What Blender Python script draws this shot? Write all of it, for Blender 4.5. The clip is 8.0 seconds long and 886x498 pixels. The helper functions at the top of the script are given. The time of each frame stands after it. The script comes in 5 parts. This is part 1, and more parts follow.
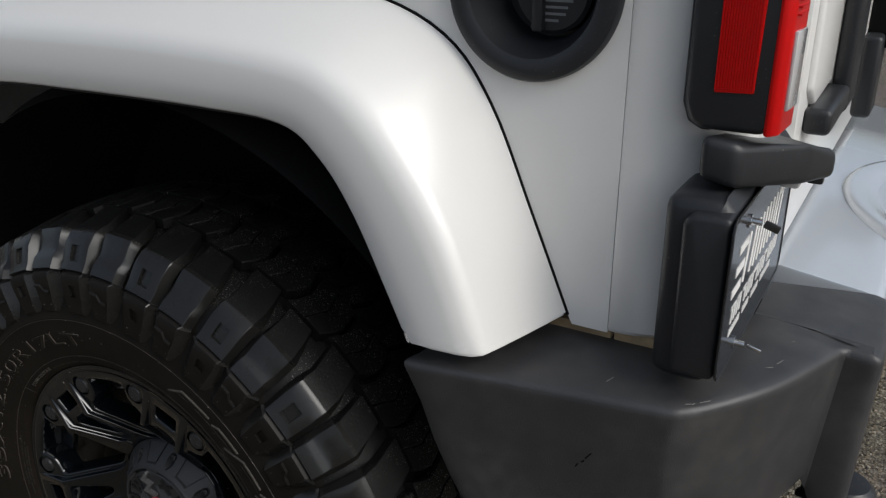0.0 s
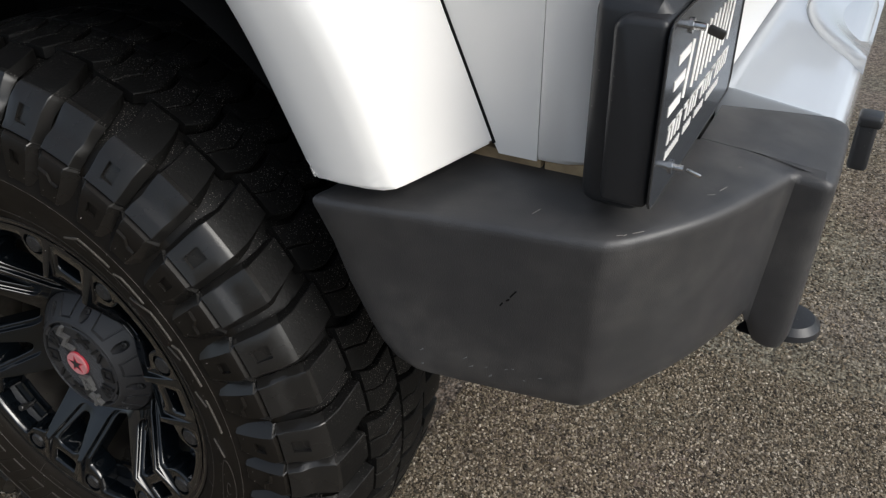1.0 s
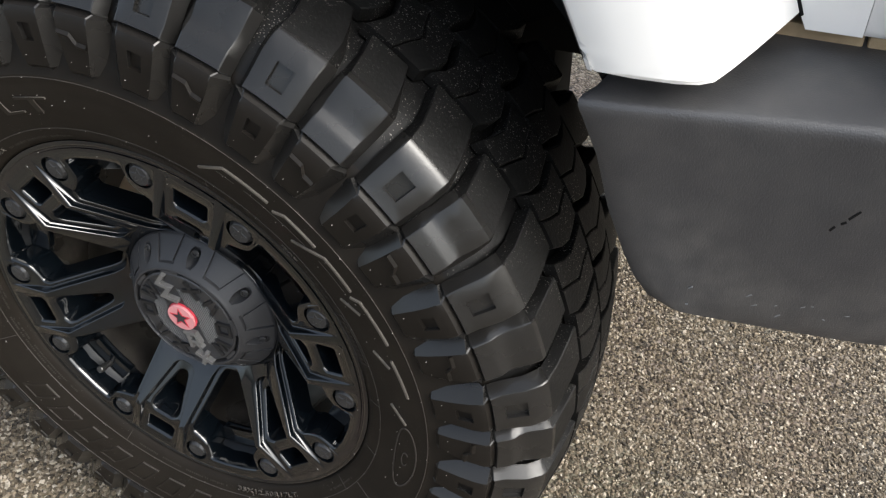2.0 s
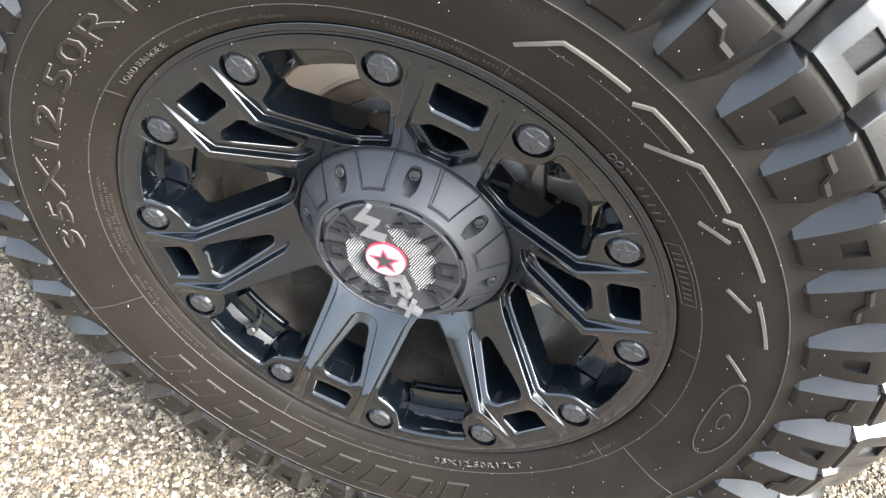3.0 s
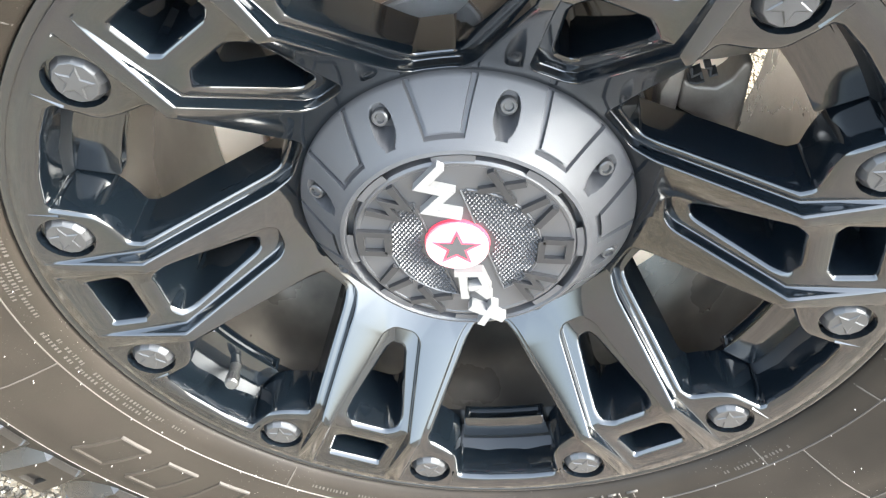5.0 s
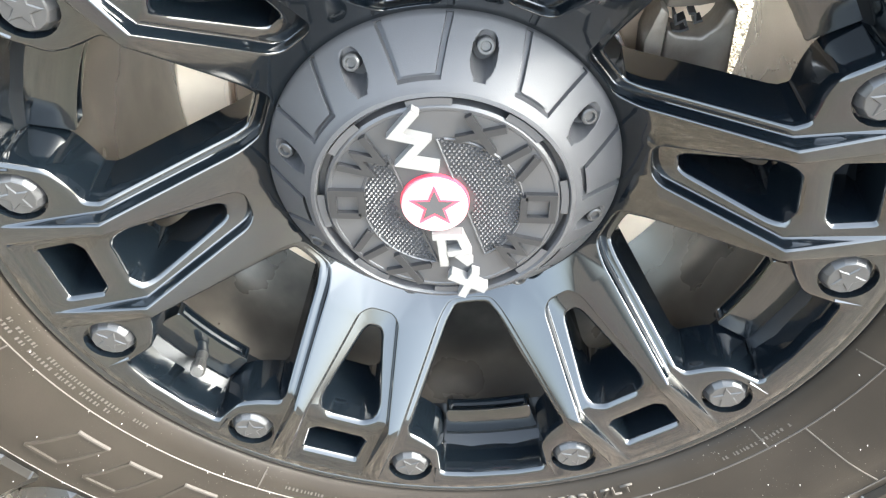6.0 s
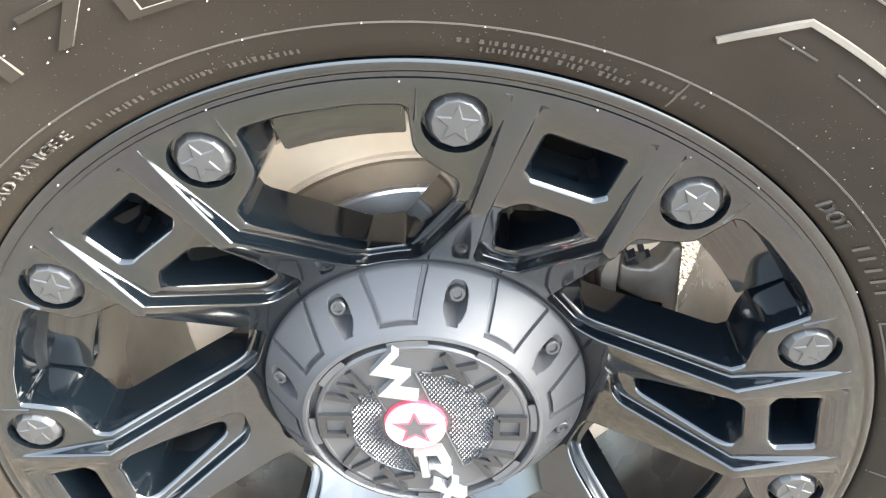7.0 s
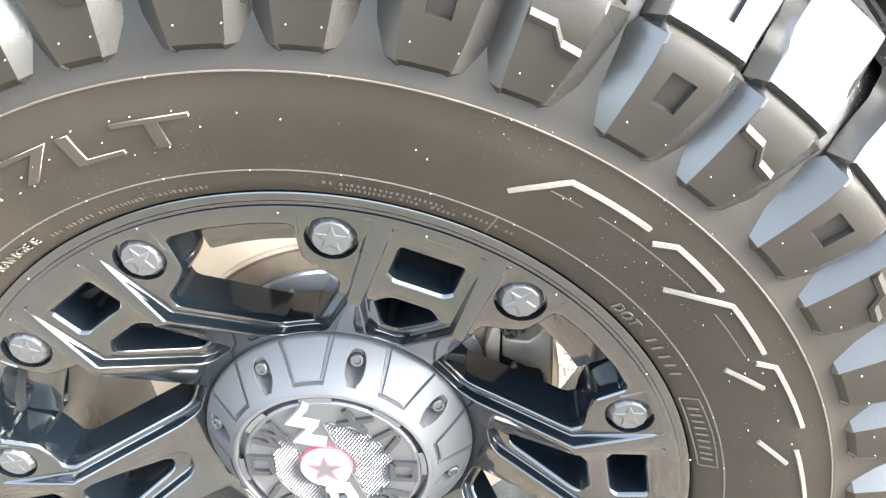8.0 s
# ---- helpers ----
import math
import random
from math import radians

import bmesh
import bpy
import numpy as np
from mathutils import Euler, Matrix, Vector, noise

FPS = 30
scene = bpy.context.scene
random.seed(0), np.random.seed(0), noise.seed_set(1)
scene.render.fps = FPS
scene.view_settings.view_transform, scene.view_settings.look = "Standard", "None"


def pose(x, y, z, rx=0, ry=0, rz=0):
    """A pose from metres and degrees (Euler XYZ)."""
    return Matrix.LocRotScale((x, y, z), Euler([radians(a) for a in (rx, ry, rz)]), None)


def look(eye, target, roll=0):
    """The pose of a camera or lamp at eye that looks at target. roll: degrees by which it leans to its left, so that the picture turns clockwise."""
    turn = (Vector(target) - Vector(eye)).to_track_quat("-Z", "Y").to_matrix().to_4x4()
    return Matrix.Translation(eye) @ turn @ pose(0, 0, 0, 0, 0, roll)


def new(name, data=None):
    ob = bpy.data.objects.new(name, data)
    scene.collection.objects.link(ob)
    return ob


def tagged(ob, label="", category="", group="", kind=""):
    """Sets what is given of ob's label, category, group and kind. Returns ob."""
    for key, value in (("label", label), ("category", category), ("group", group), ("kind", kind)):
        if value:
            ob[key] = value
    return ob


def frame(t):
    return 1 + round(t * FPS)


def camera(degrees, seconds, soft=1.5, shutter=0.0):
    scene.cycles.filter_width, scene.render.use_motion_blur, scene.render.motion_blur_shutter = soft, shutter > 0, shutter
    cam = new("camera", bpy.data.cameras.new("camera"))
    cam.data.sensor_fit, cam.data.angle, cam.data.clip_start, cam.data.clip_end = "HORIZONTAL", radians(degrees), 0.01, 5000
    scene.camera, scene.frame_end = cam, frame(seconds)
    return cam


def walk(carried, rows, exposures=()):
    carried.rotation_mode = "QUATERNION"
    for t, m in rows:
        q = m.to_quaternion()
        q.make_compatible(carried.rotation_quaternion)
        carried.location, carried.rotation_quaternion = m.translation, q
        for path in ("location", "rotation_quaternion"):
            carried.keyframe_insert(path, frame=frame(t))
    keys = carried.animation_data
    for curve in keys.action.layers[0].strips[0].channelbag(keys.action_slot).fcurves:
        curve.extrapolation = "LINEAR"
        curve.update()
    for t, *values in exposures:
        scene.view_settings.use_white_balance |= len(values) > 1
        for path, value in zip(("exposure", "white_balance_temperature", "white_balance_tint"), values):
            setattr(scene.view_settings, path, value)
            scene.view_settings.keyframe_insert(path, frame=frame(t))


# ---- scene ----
import mathutils

# ---- camera ----
cam = camera(55.2, 8.0, soft=1.25)
PATH = [
    (0, (0.823, -0.605, 1.208), (-0.107, 0.996, 0.452), -0.2),
    (0.5, (0.855, -0.567, 1.153), (-0.017, 0.965, 0.209), -0.3),
    (1, (0.837, -0.52, 1.149), (0.04, 0.975, 0.087), -0.5),
    (1.5, (0.7, -0.498, 1.116), (-0.019, 0.989, -0.011), -0.6),
    (2, (0.527, -0.48, 1.063), (-0.093, 0.943, -0.197), -0.8),
    (2.2, (0.469, -0.473, 1.026), (-0.158, 0.922, -0.264), -0.9),
    (3.3, (0.123, -0.4, 0.895), (-0.234, 0.929, -0.556), -1.2),
    (3.5, (0.092, -0.376, 0.87), (-0.214, 0.958, -0.588), -0.9),
    (4, (0.053, -0.324, 0.868), (-0.16, 1.022, -0.596), -0.6),
    (4.5, (0.016, -0.293, 0.832), (-0.101, 1.05, -0.646), 0.4),
    (4.7, (0.003, -0.291, 0.805), (-0.078, 1.056, -0.671), 1.1),
    (5.8, (0.002, -0.301, 0.709), (-0.036, 1.1, -0.717), 1.2),
    (6, (0.007, -0.31, 0.71), (-0.02, 1.142, -0.665), 1.4),
    (6.5, (0.018, -0.307, 0.739), (-0.008, 1.234, -0.536), 0.9),
    (7, (0.019, -0.303, 0.793), (-0.02, 1.304, -0.398), 0.3),
    (7.5, (0.034, -0.325, 0.821), (-0.02, 1.309, -0.331), -0.0),
    (8, (0.095, -0.366, 0.879), (0.008, 1.281, -0.253), 0.7),
]
EXPOSURES = [
    (0.0, -0.17, 5950, 7), (0.5, 0.13, 5950, 7), (1.0, 0.36, 6030, 7), (1.5, 0.57, 6080, 7), (2.0, 1.42, 6080, 7), (2.2, 2.05, 6150, 8), (3.3, 3.58, 5880, 6), (4.5, 4.36, 5980, 4),
    (6.0, 4.33, 6080, 3), (7.0, 4.52, 6120, 4), (8.0, 5.02, 6080, 4),
]
walk(cam, [(t, look(eye, target, roll)) for t, eye, target, roll in PATH], EXPOSURES)

# ---- world and light ----
SUN_ELEVATION, SUN_AZIMUTH = 40.0, 99.0
world = bpy.data.worlds.new("sky")
scene.world = world
world.use_nodes = True
wn = world.node_tree.nodes
sky = wn.new("ShaderNodeTexSky")
sky.sky_type, sky.sun_disc = "NISHITA", False
sky.sun_elevation, sky.sun_rotation = radians(SUN_ELEVATION), radians(SUN_AZIMUTH)
sky.air_density, sky.dust_density, sky.ozone_density = 1.0, 5.0, 0.5
wn["Background"].inputs["Strength"].default_value = 0.15
pale = wn.new("ShaderNodeHueSaturation")      # thin cloud takes most of the blue out of the sky
pale.inputs["Saturation"].default_value = 0.5
world.node_tree.links.new(sky.outputs["Color"], pale.inputs["Color"])
world.node_tree.links.new(pale.outputs["Color"], wn["Background"].inputs["Color"])

sun_data = bpy.data.lights.new("sun", "SUN")
sun_data.energy, sun_data.angle, sun_data.color = 0.85, radians(32), (1.0, 0.89, 0.76)
sun = new("sun", sun_data)
az, el = radians(SUN_AZIMUTH), radians(SUN_ELEVATION)
toward = Vector((math.sin(az) * math.cos(el), math.cos(az) * math.cos(el), math.sin(el)))
sun.matrix_world = look(toward * 20, (0, 0, 0))


# ---- materials ----
def material(name, color, rough, metal=0.0, vary=0.0, scale=40.0, color2=None, bump=0.0, bump_scale=300.0, coat=0.0, detail=4.0,
             rough_vary=0.0, specks=0.0, speck_scale=900.0, spec=0.5, blotch=6.0, coat_rough=0.05):
    """Grain at two scales in colour, roughness and relief; specks are light dust."""
    m = bpy.data.materials.new(name)
    m.use_nodes = True
    nt, n = m.node_tree, m.node_tree.nodes
    p = n["Principled BSDF"]
    link = nt.links.new
    p.inputs["Roughness"].default_value, p.inputs["Metallic"].default_value = rough, metal
    p.inputs["Specular IOR Level"].default_value = spec
    p.inputs["Coat Weight"].default_value, p.inputs["Coat Roughness"].default_value = coat, coat_rough
    p.inputs["Base Color"].default_value = (*color, 1)
    co = n.new("ShaderNodeTexCoord").outputs["Object"]

    def tex(sc, det=4.0):
        t = n.new("ShaderNodeTexNoise")
        t.inputs["Scale"].default_value, t.inputs["Detail"].default_value = sc, det
        link(co, t.inputs["Vector"])
        return t.outputs["Fac"]

    def ramp(fac, lo, hi, a, b):
        r = n.new("ShaderNodeMapRange")
        r.inputs["From Min"].default_value, r.inputs["From Max"].default_value = lo, hi
        r.inputs["To Min"].default_value, r.inputs["To Max"].default_value = a, b
        link(fac, r.inputs["Value"])
        return r.outputs["Result"]

    def mix(fac, a, b):
        x = n.new("ShaderNodeMix")
        x.data_type = "RGBA"
        for value, slot in ((fac, 0), (a, 6), (b, 7)):
            if isinstance(value, (tuple, list)):
                x.inputs[slot].default_value = (*value, 1)
            elif isinstance(value, float):
                x.inputs[slot].default_value = value
            else:
                link(value, x.inputs[slot])
        return x.outputs[2]

    out = None
    if vary:
        other = color2 or tuple(c * 0.6 for c in color)
        fine, broad = ramp(tex(scale, detail), 0.3, 0.7, 0, vary), ramp(tex(blotch, 3), 0.38, 0.68, 0, vary)
        out = mix(broad, mix(fine, tuple(color), tuple(other)), tuple(other))
    if specks:
        dust = ramp(tex(speck_scale, 1.0), 0.74 - 0.06 * specks, 0.80 - 0.06 * specks, 0, 0.5)
        patch = ramp(tex(14, 2.0), 0.45, 0.62, 0, 1)
        both = n.new("ShaderNodeMath")
        both.operation = "MULTIPLY"
        link(dust, both.inputs[0]), link(patch, both.inputs[1])
        out = mix(both.outputs[0], out if out else tuple(color), (0.45, 0.42, 0.38))
    if out:
        link(out, p.inputs["Base Color"])
    if rough_vary:
        link(ramp(tex(9, 5), 0.3, 0.7, max(rough - rough_vary, 0.02), rough + rough_vary), p.inputs["Roughness"])
    if bump:
        b = n.new("ShaderNodeBump")
        b.inputs["Strength"].default_value, b.inputs["Distance"].default_value = 1.0, bump
        link(tex(bump_scale, 3), b.inputs["Height"])
        link(b.outputs["Normal"], p.inputs["Normal"])
    return m


WHITE = material("white_paint", (0.75, 0.735, 0.71), 0.30, vary=0.0, coat=0.5, coat_rough=0.12)
SILVER = material("pale_paint", (0.50, 0.53, 0.57), 0.18, metal=0.2, vary=0.08, scale=3.0, color2=(0.44, 0.47, 0.51), coat=1.0)
PLASTIC = material("black_plastic", (0.058, 0.056, 0.055), 0.40, vary=0.9, scale=40, color2=(0.029, 0.029, 0.031), bump=0.0003, bump_scale=800, rough_vary=0.12, blotch=7)
PLASTIC_SMOOTH = material("black_trim", (0.022, 0.0228, 0.025), 0.38, vary=0.4, scale=40, color2=(0.015, 0.0157, 0.018), bump=0.0001, bump_scale=700, rough_vary=0.06, specks=0.2, speck_scale=500, spec=0.4)
RIM = material("black_wheel_paint", (0.0020, 0.0030, 0.0042), 0.10, coat=0.56, spec=0.36)
CAP = material("satin_black", (0.034, 0.034, 0.036), 0.50, vary=0.35, scale=40, color2=(0.026, 0.026, 0.028), rough_vary=0.05, bump=0.00006, bump_scale=1500, spec=0.38)
FACE = material("charcoal_cap_face", (0.030, 0.030, 0.032), 0.45, vary=0.3, scale=50, rough_vary=0.05, bump=0.00006, bump_scale=1500)
RAISED = material("dark_cap_relief", (0.013, 0.013, 0.014), 0.5, vary=0.3, scale=60, spec=0.3)
VALVE = material("dark_valve_metal", (0.10, 0.098, 0.095), 0.32, metal=0.8, vary=0.5, scale=260, bump=0.0003, bump_scale=900)
INNER = material("satin_inner_paint", (0.006, 0.007, 0.0085), 0.34, vary=0.4, scale=30, spec=0.22, rough_vary=0.06)
BOLT = material("black_bolt", (0.038, 0.038, 0.039), 0.34, metal=0.15, vary=0.5, scale=120, rough_vary=0.08, spec=0.4)
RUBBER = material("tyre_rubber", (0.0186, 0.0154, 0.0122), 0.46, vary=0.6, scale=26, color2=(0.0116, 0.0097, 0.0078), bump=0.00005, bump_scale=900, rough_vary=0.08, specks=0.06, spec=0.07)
# Same rubber as the shoulder; the wheel arch's shade is put into this darker base.
TREAD = material("shaded_tread_rubber", (0.0042, 0.0040, 0.0038), 0.55, vary=0.6, scale=60, color2=(0.0028, 0.0027, 0.0026), bump=0.0004, bump_scale=260, rough_vary=0.08, specks=1.5, speck_scale=640, spec=0.20)
FACET = material("shoulder_rubber", (0.0125, 0.0118, 0.0110), 0.28, vary=0.5, scale=30, color2=(0.0085, 0.0080, 0.0075), bump=0.00008, bump_scale=500, rough_vary=0.08, spec=0.42)
LUG = material("sidewall_lug_rubber", (0.0125, 0.0106, 0.0088), 0.42, vary=0.7, scale=24, color2=(0.0060, 0.0051, 0.0042), bump=0.00006, bump_scale=700, rough_vary=0.08, spec=0.16, blotch=14)
HAT = material("disc_hat_steel", (0.80, 0.78, 0.75), 0.26, metal=0.7, vary=0.4, scale=60, color2=(0.58, 0.52, 0.46), rough_vary=0.1)
# Sidewall mouldings: their glint is put into a base paler than the rubber.
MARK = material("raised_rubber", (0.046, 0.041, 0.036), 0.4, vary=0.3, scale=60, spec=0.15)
ARROW = material("glint_rubber", (0.095, 0.086, 0.075), 0.28, vary=0.3, scale=60)
RELIEF = material("relief_rubber", (0.0205, 0.0172, 0.0138), 0.4, vary=0.4, scale=40, spec=0.13)
BAND = material("browned_steel", (0.46, 0.35, 0.25), 0.36, metal=0.3, vary=0.6, scale=40, color2=(0.22, 0.155, 0.10), rough_vary=0.1)
STEEL = material("brake_steel", (0.82, 0.68, 0.52), 0.38, metal=0.1, vary=0.4, scale=30, color2=(0.50, 0.36, 0.24), rough_vary=0.1)
CAST = material("machined_casting", (0.20, 0.175, 0.148), 0.42, metal=0.25, vary=0.7, scale=70, color2=(0.09, 0.072, 0.055), bump=0.0006, bump_scale=200, rough_vary=0.1)
BARREL = material("dusty_barrel", (0.072, 0.064, 0.054), 0.34, metal=0.2, vary=1.0, scale=30, color2=(0.016, 0.014, 0.012), rough_vary=0.14, blotch=19, detail=5.0)
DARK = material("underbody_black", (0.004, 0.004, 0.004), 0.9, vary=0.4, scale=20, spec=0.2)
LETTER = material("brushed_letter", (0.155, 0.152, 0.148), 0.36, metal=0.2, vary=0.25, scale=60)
MARK_PALE = material("pale_print", (0.16, 0.165, 0.17), 0.5, vary=0.3, scale=300)
PRINT = material("plate_lettering", (0.80, 0.79, 0.77), 0.5, vary=0.06, scale=60)
NUB = material("pale_nub", (0.24, 0.225, 0.21), 0.5)
PINK = material("coral_enamel", (0.66, 0.27, 0.28), 0.3, vary=0.1, scale=60, coat=0.5)
RED = material("red_enamel", (0.55, 0.035, 0.06), 0.35, vary=0.1, scale=60)
LENS = material("red_lens", (0.52, 0.002, 0.002), 0.3, vary=0.2, scale=20, color2=(0.40, 0.001, 0.001), spec=0.3)
CLEAR = material("clear_lens", (0.55, 0.54, 0.54), 0.15, coat=1.0, vary=0.2, scale=30)
PLATE = material("plate_face", (0.020, 0.022, 0.025), 0.2, coat=0.15, spec=0.3, vary=0.2, scale=20, specks=0.3)
CHROME = material("bright_metal", (0.72, 0.72, 0.72), 0.2, metal=1.0, vary=0.2, scale=90)
FOAM = material("weathered_strip", (0.50, 0.38, 0.22), 0.8, vary=0.8, scale=45, color2=(0.17, 0.12, 0.07), bump=0.0008, bump_scale=160, blotch=22)
MESHED = material("grey_mesh", (0.038, 0.038, 0.040), 0.3, metal=0.3, vary=0.2, scale=200)
STONE = material("chip_stone", (0.36, 0.33, 0.29), 0.75, vary=0.5, scale=60, color2=(0.24, 0.21, 0.18))


def stone_material():
    """Each chip its own tone."""
    n, link = STONE.node_tree.nodes, STONE.node_tree.links.new
    geo, ramp = n.new("ShaderNodeNewGeometry"), n.new("ShaderNodeValToRGB")
    link(geo.outputs["Random Per Island"], ramp.inputs["Fac"])
    e = ramp.color_ramp.elements
    e[0].color, e[1].color = (0.022, 0.0175, 0.0125, 1), (0.42, 0.372, 0.30, 1)
    for at, c in ((0.3, (0.084, 0.065, 0.042)), (0.55, (0.152, 0.119, 0.078)), (0.8, (0.228, 0.186, 0.132))):
        e.new(at).color = (*c, 1)
    link(ramp.outputs["Color"], n["Principled BSDF"].inputs["Base Color"])


stone_material()


def ground_material():
    m = bpy.data.materials.new("chip_seal")
    m.use_nodes = True
    n, link = m.node_tree.nodes, m.node_tree.links.new
    p = n["Principled BSDF"]
    p.inputs["Roughness"].default_value = 0.8
    co = n.new("ShaderNodeTexCoord").outputs["Object"]
    v = n.new("ShaderNodeTexVoronoi")
    v.inputs["Scale"].default_value = 150
    link(co, v.inputs["Vector"])
    ramp = n.new("ShaderNodeValToRGB")
    e = ramp.color_ramp.elements
    e[0].color, e[1].color = (0.033, 0.026, 0.018, 1), (0.262, 0.227, 0.180, 1)
    e.new(0.5).color = (0.136, 0.107, 0.074, 1)
    sep = n.new("ShaderNodeSeparateColor")
    link(v.outputs["Color"], sep.inputs["Color"])
    link(sep.outputs["Red"], ramp.inputs["Fac"])
    noise_t = n.new("ShaderNodeTexNoise")
    noise_t.inputs["Scale"].default_value = 1.7
    link(co, noise_t.inputs["Vector"])
    mul = n.new("ShaderNodeMix")
    mul.data_type, mul.blend_type = "RGBA", "MULTIPLY"
    mul.inputs[0].default_value = 0.35
    link(ramp.outputs["Color"], mul.inputs[6]), link(noise_t.outputs["Color"], mul.inputs[7])
    link(mul.outputs[2], p.inputs["Base Color"])
    b = n.new("ShaderNodeBump")
    b.inputs["Distance"].default_value, b.inputs["Strength"].default_value = 0.004, 1.0
    b.invert = True
    link(v.outputs["Distance"], b.inputs["Height"])
    link(b.outputs["Normal"], p.inputs["Normal"])
    return m


GROUND = ground_material()

# ---- helpers ----
ZC = 0.424          # wheel centre height
GZ = -0.014         # ground height
C = Vector((0, 0, ZC))
SECTION_PHASE = 10.35   # angle of one wheel spoke


def mesh_object(name, bm, mat, smooth=35.0):
    me = bpy.data.meshes.new(name)
    bm.normal_update()
    bm.to_mesh(me)
    bm.free()
    me.materials.append(mat)
    if smooth:
        me.polygons.foreach_set("use_smooth", [True] * len(me.polygons))
        me.set_sharp_from_angle(angle=radians(smooth))
    return new(name, me)


def part(name, bm, mat, parent, label="", smooth=35.0):
    ob = mesh_object(name, bm, mat, smooth)
    ob.parent = parent
    if label:
        ob["label"] = label
    return ob


def share(ob, m):
    """Another piece on the same mesh, under the same parent."""
    twin = bpy.data.objects.new(ob.name, ob.data)
    scene.collection.objects.link(twin)
    twin.parent = ob.parent
    twin.matrix_basis = m
    return twin


def around(a):
    """A turn of a degrees about the wheel's axis."""
    return Matrix.Translation(C) @ Matrix.Rotation(-radians(a), 4, "Y") @ Matrix.Translation(-C)


def wheel_at(r, a, y):
    return Vector((r * math.cos(radians(a)), y, ZC + r * math.sin(radians(a))))


def skin(bm, rows, closed_u=False, closed_v=False):
    """Quads between rows of points."""
    vs = [[bm.verts.new(p) for p in row] for row in rows]
    n, m = len(vs), len(vs[0])
    for i in range(n if closed_u else n - 1):
        for j in range(m if closed_v else m - 1):
            a, b = vs[i], vs[(i + 1) % n]
            k = (j + 1) % m
            try:
                bm.faces.new((a[j], a[k], b[k], b[j]))
            except ValueError:
                pass
    return vs


def turned(profile, steps=96, bm=None, centre=None, start=0.0, end=360.0):
    """A solid of revolution about an axis along y: profile of (radius, y)."""
    bm = bm or bmesh.new()
    c = centre or C
    full = abs(end - start) > 359.9
    count = steps if full else steps + 1
    rows = []
    for i in range(count):
        a = radians(start + (end - start) * i / steps)
        rows.append([Vector((c.x + r * math.cos(a), y, c.z + r * math.sin(a))) for r, y in profile])
    skin(bm, rows, closed_u=full)
    bmesh.ops.remove_doubles(bm, verts=bm.verts[:], dist=1e-6)
    return bm


def box(size, at, bevel=0.0, segments=2, bm=None, turn=None):
    bm2 = bmesh.new()
    bmesh.ops.create_cube(bm2, size=1)
    bmesh.ops.scale(bm2, vec=size, verts=bm2.verts[:])
    if bevel:
        bmesh.ops.bevel(bm2, geom=bm2.edges[:], offset=bevel, segments=segments, affect="EDGES", profile=0.5)
    m = Matrix.Translation(at) @ (turn or Matrix())
    bmesh.ops.transform(bm2, matrix=m, verts=bm2.verts[:])
    if bm is None:
        return bm2
    join(bm, bm2)
    return bm


def join(bm, other):
    me = bpy.data.meshes.new("scratch")
    other.to_mesh(me)
    other.free()
    bm.from_mesh(me)
    bpy.data.meshes.remove(me)


def prism(poly, axis, lo, hi, bevel=0.0, segments=2):
    """A polygon of two coordinates, drawn out along the third axis from lo to hi."""
    bm = bmesh.new()

    def at(p, d):
        return Vector({"x": (d, p[0], p[1]), "y": (p[0], d, p[1]), "z": (p[0], p[1], d)}[axis])

    a = [bm.verts.new(at(p, lo)) for p in poly]
    b = [bm.verts.new(at(p, hi)) for p in poly]
    n = len(poly)
    bm.faces.new(a), bm.faces.new(b[::-1])
    for i in range(n):
        bm.faces.new((a[i], a[(i + 1) % n], b[(i + 1) % n], b[i]))
    bmesh.ops.recalc_face_normals(bm, faces=bm.faces[:])
    if bevel:
        bmesh.ops.bevel(bm, geom=bm.edges[:], offset=bevel, segments=segments, affect="EDGES", profile=0.5)
    return bm


def plate_with_holes(outer, holes, y, depth):
    """An upright sheet in the plane y = const with openings, and a wall of that depth round each edge."""
    loops = [[Vector(p) for p in loop] for loop in (outer, *holes)]
    verts, edges = [], []
    for loop in loops:
        s = len(verts)
        verts += loop
        edges += [(s + i, s + (i + 1) % len(loop)) for i in range(len(loop))]
    out = mathutils.geometry.delaunay_2d_cdt(verts, edges, [], 0, 1e-6)

    def within(p, poly):
        hit = False
        for i in range(len(poly)):
            a, b = poly[i - 1], poly[i]
            if (a.y > p.y) != (b.y > p.y) and p.x < (b.x - a.x) * (p.y - a.y) / (b.y - a.y) + a.x:
                hit = not hit
        return hit

    bm = bmesh.new()
    vs = [bm.verts.new((p.x, y, p.y)) for p in out[0]]
    for f in out[2]:
        c = sum((out[0][i] for i in f), Vector((0, 0))) / len(f)
        if within(c, loops[0]) and not any(within(c, h) for h in loops[1:]):
            bm.faces.new([vs[i] for i in f])
    rim = [e for e in bm.edges if len(e.link_faces) == 1]
    made = bmesh.ops.extrude_edge_only(bm, edges=rim)
    bmesh.ops.translate(bm, vec=(0, depth, 0), verts=[g for g in made["geom"] if isinstance(g, bmesh.types.BMVert)])
    bmesh.ops.delete(bm, geom=[v for v in bm.verts if not v.link_faces], context="VERTS")
    bmesh.ops.recalc_face_normals(bm, faces=bm.faces[:])
    return bm


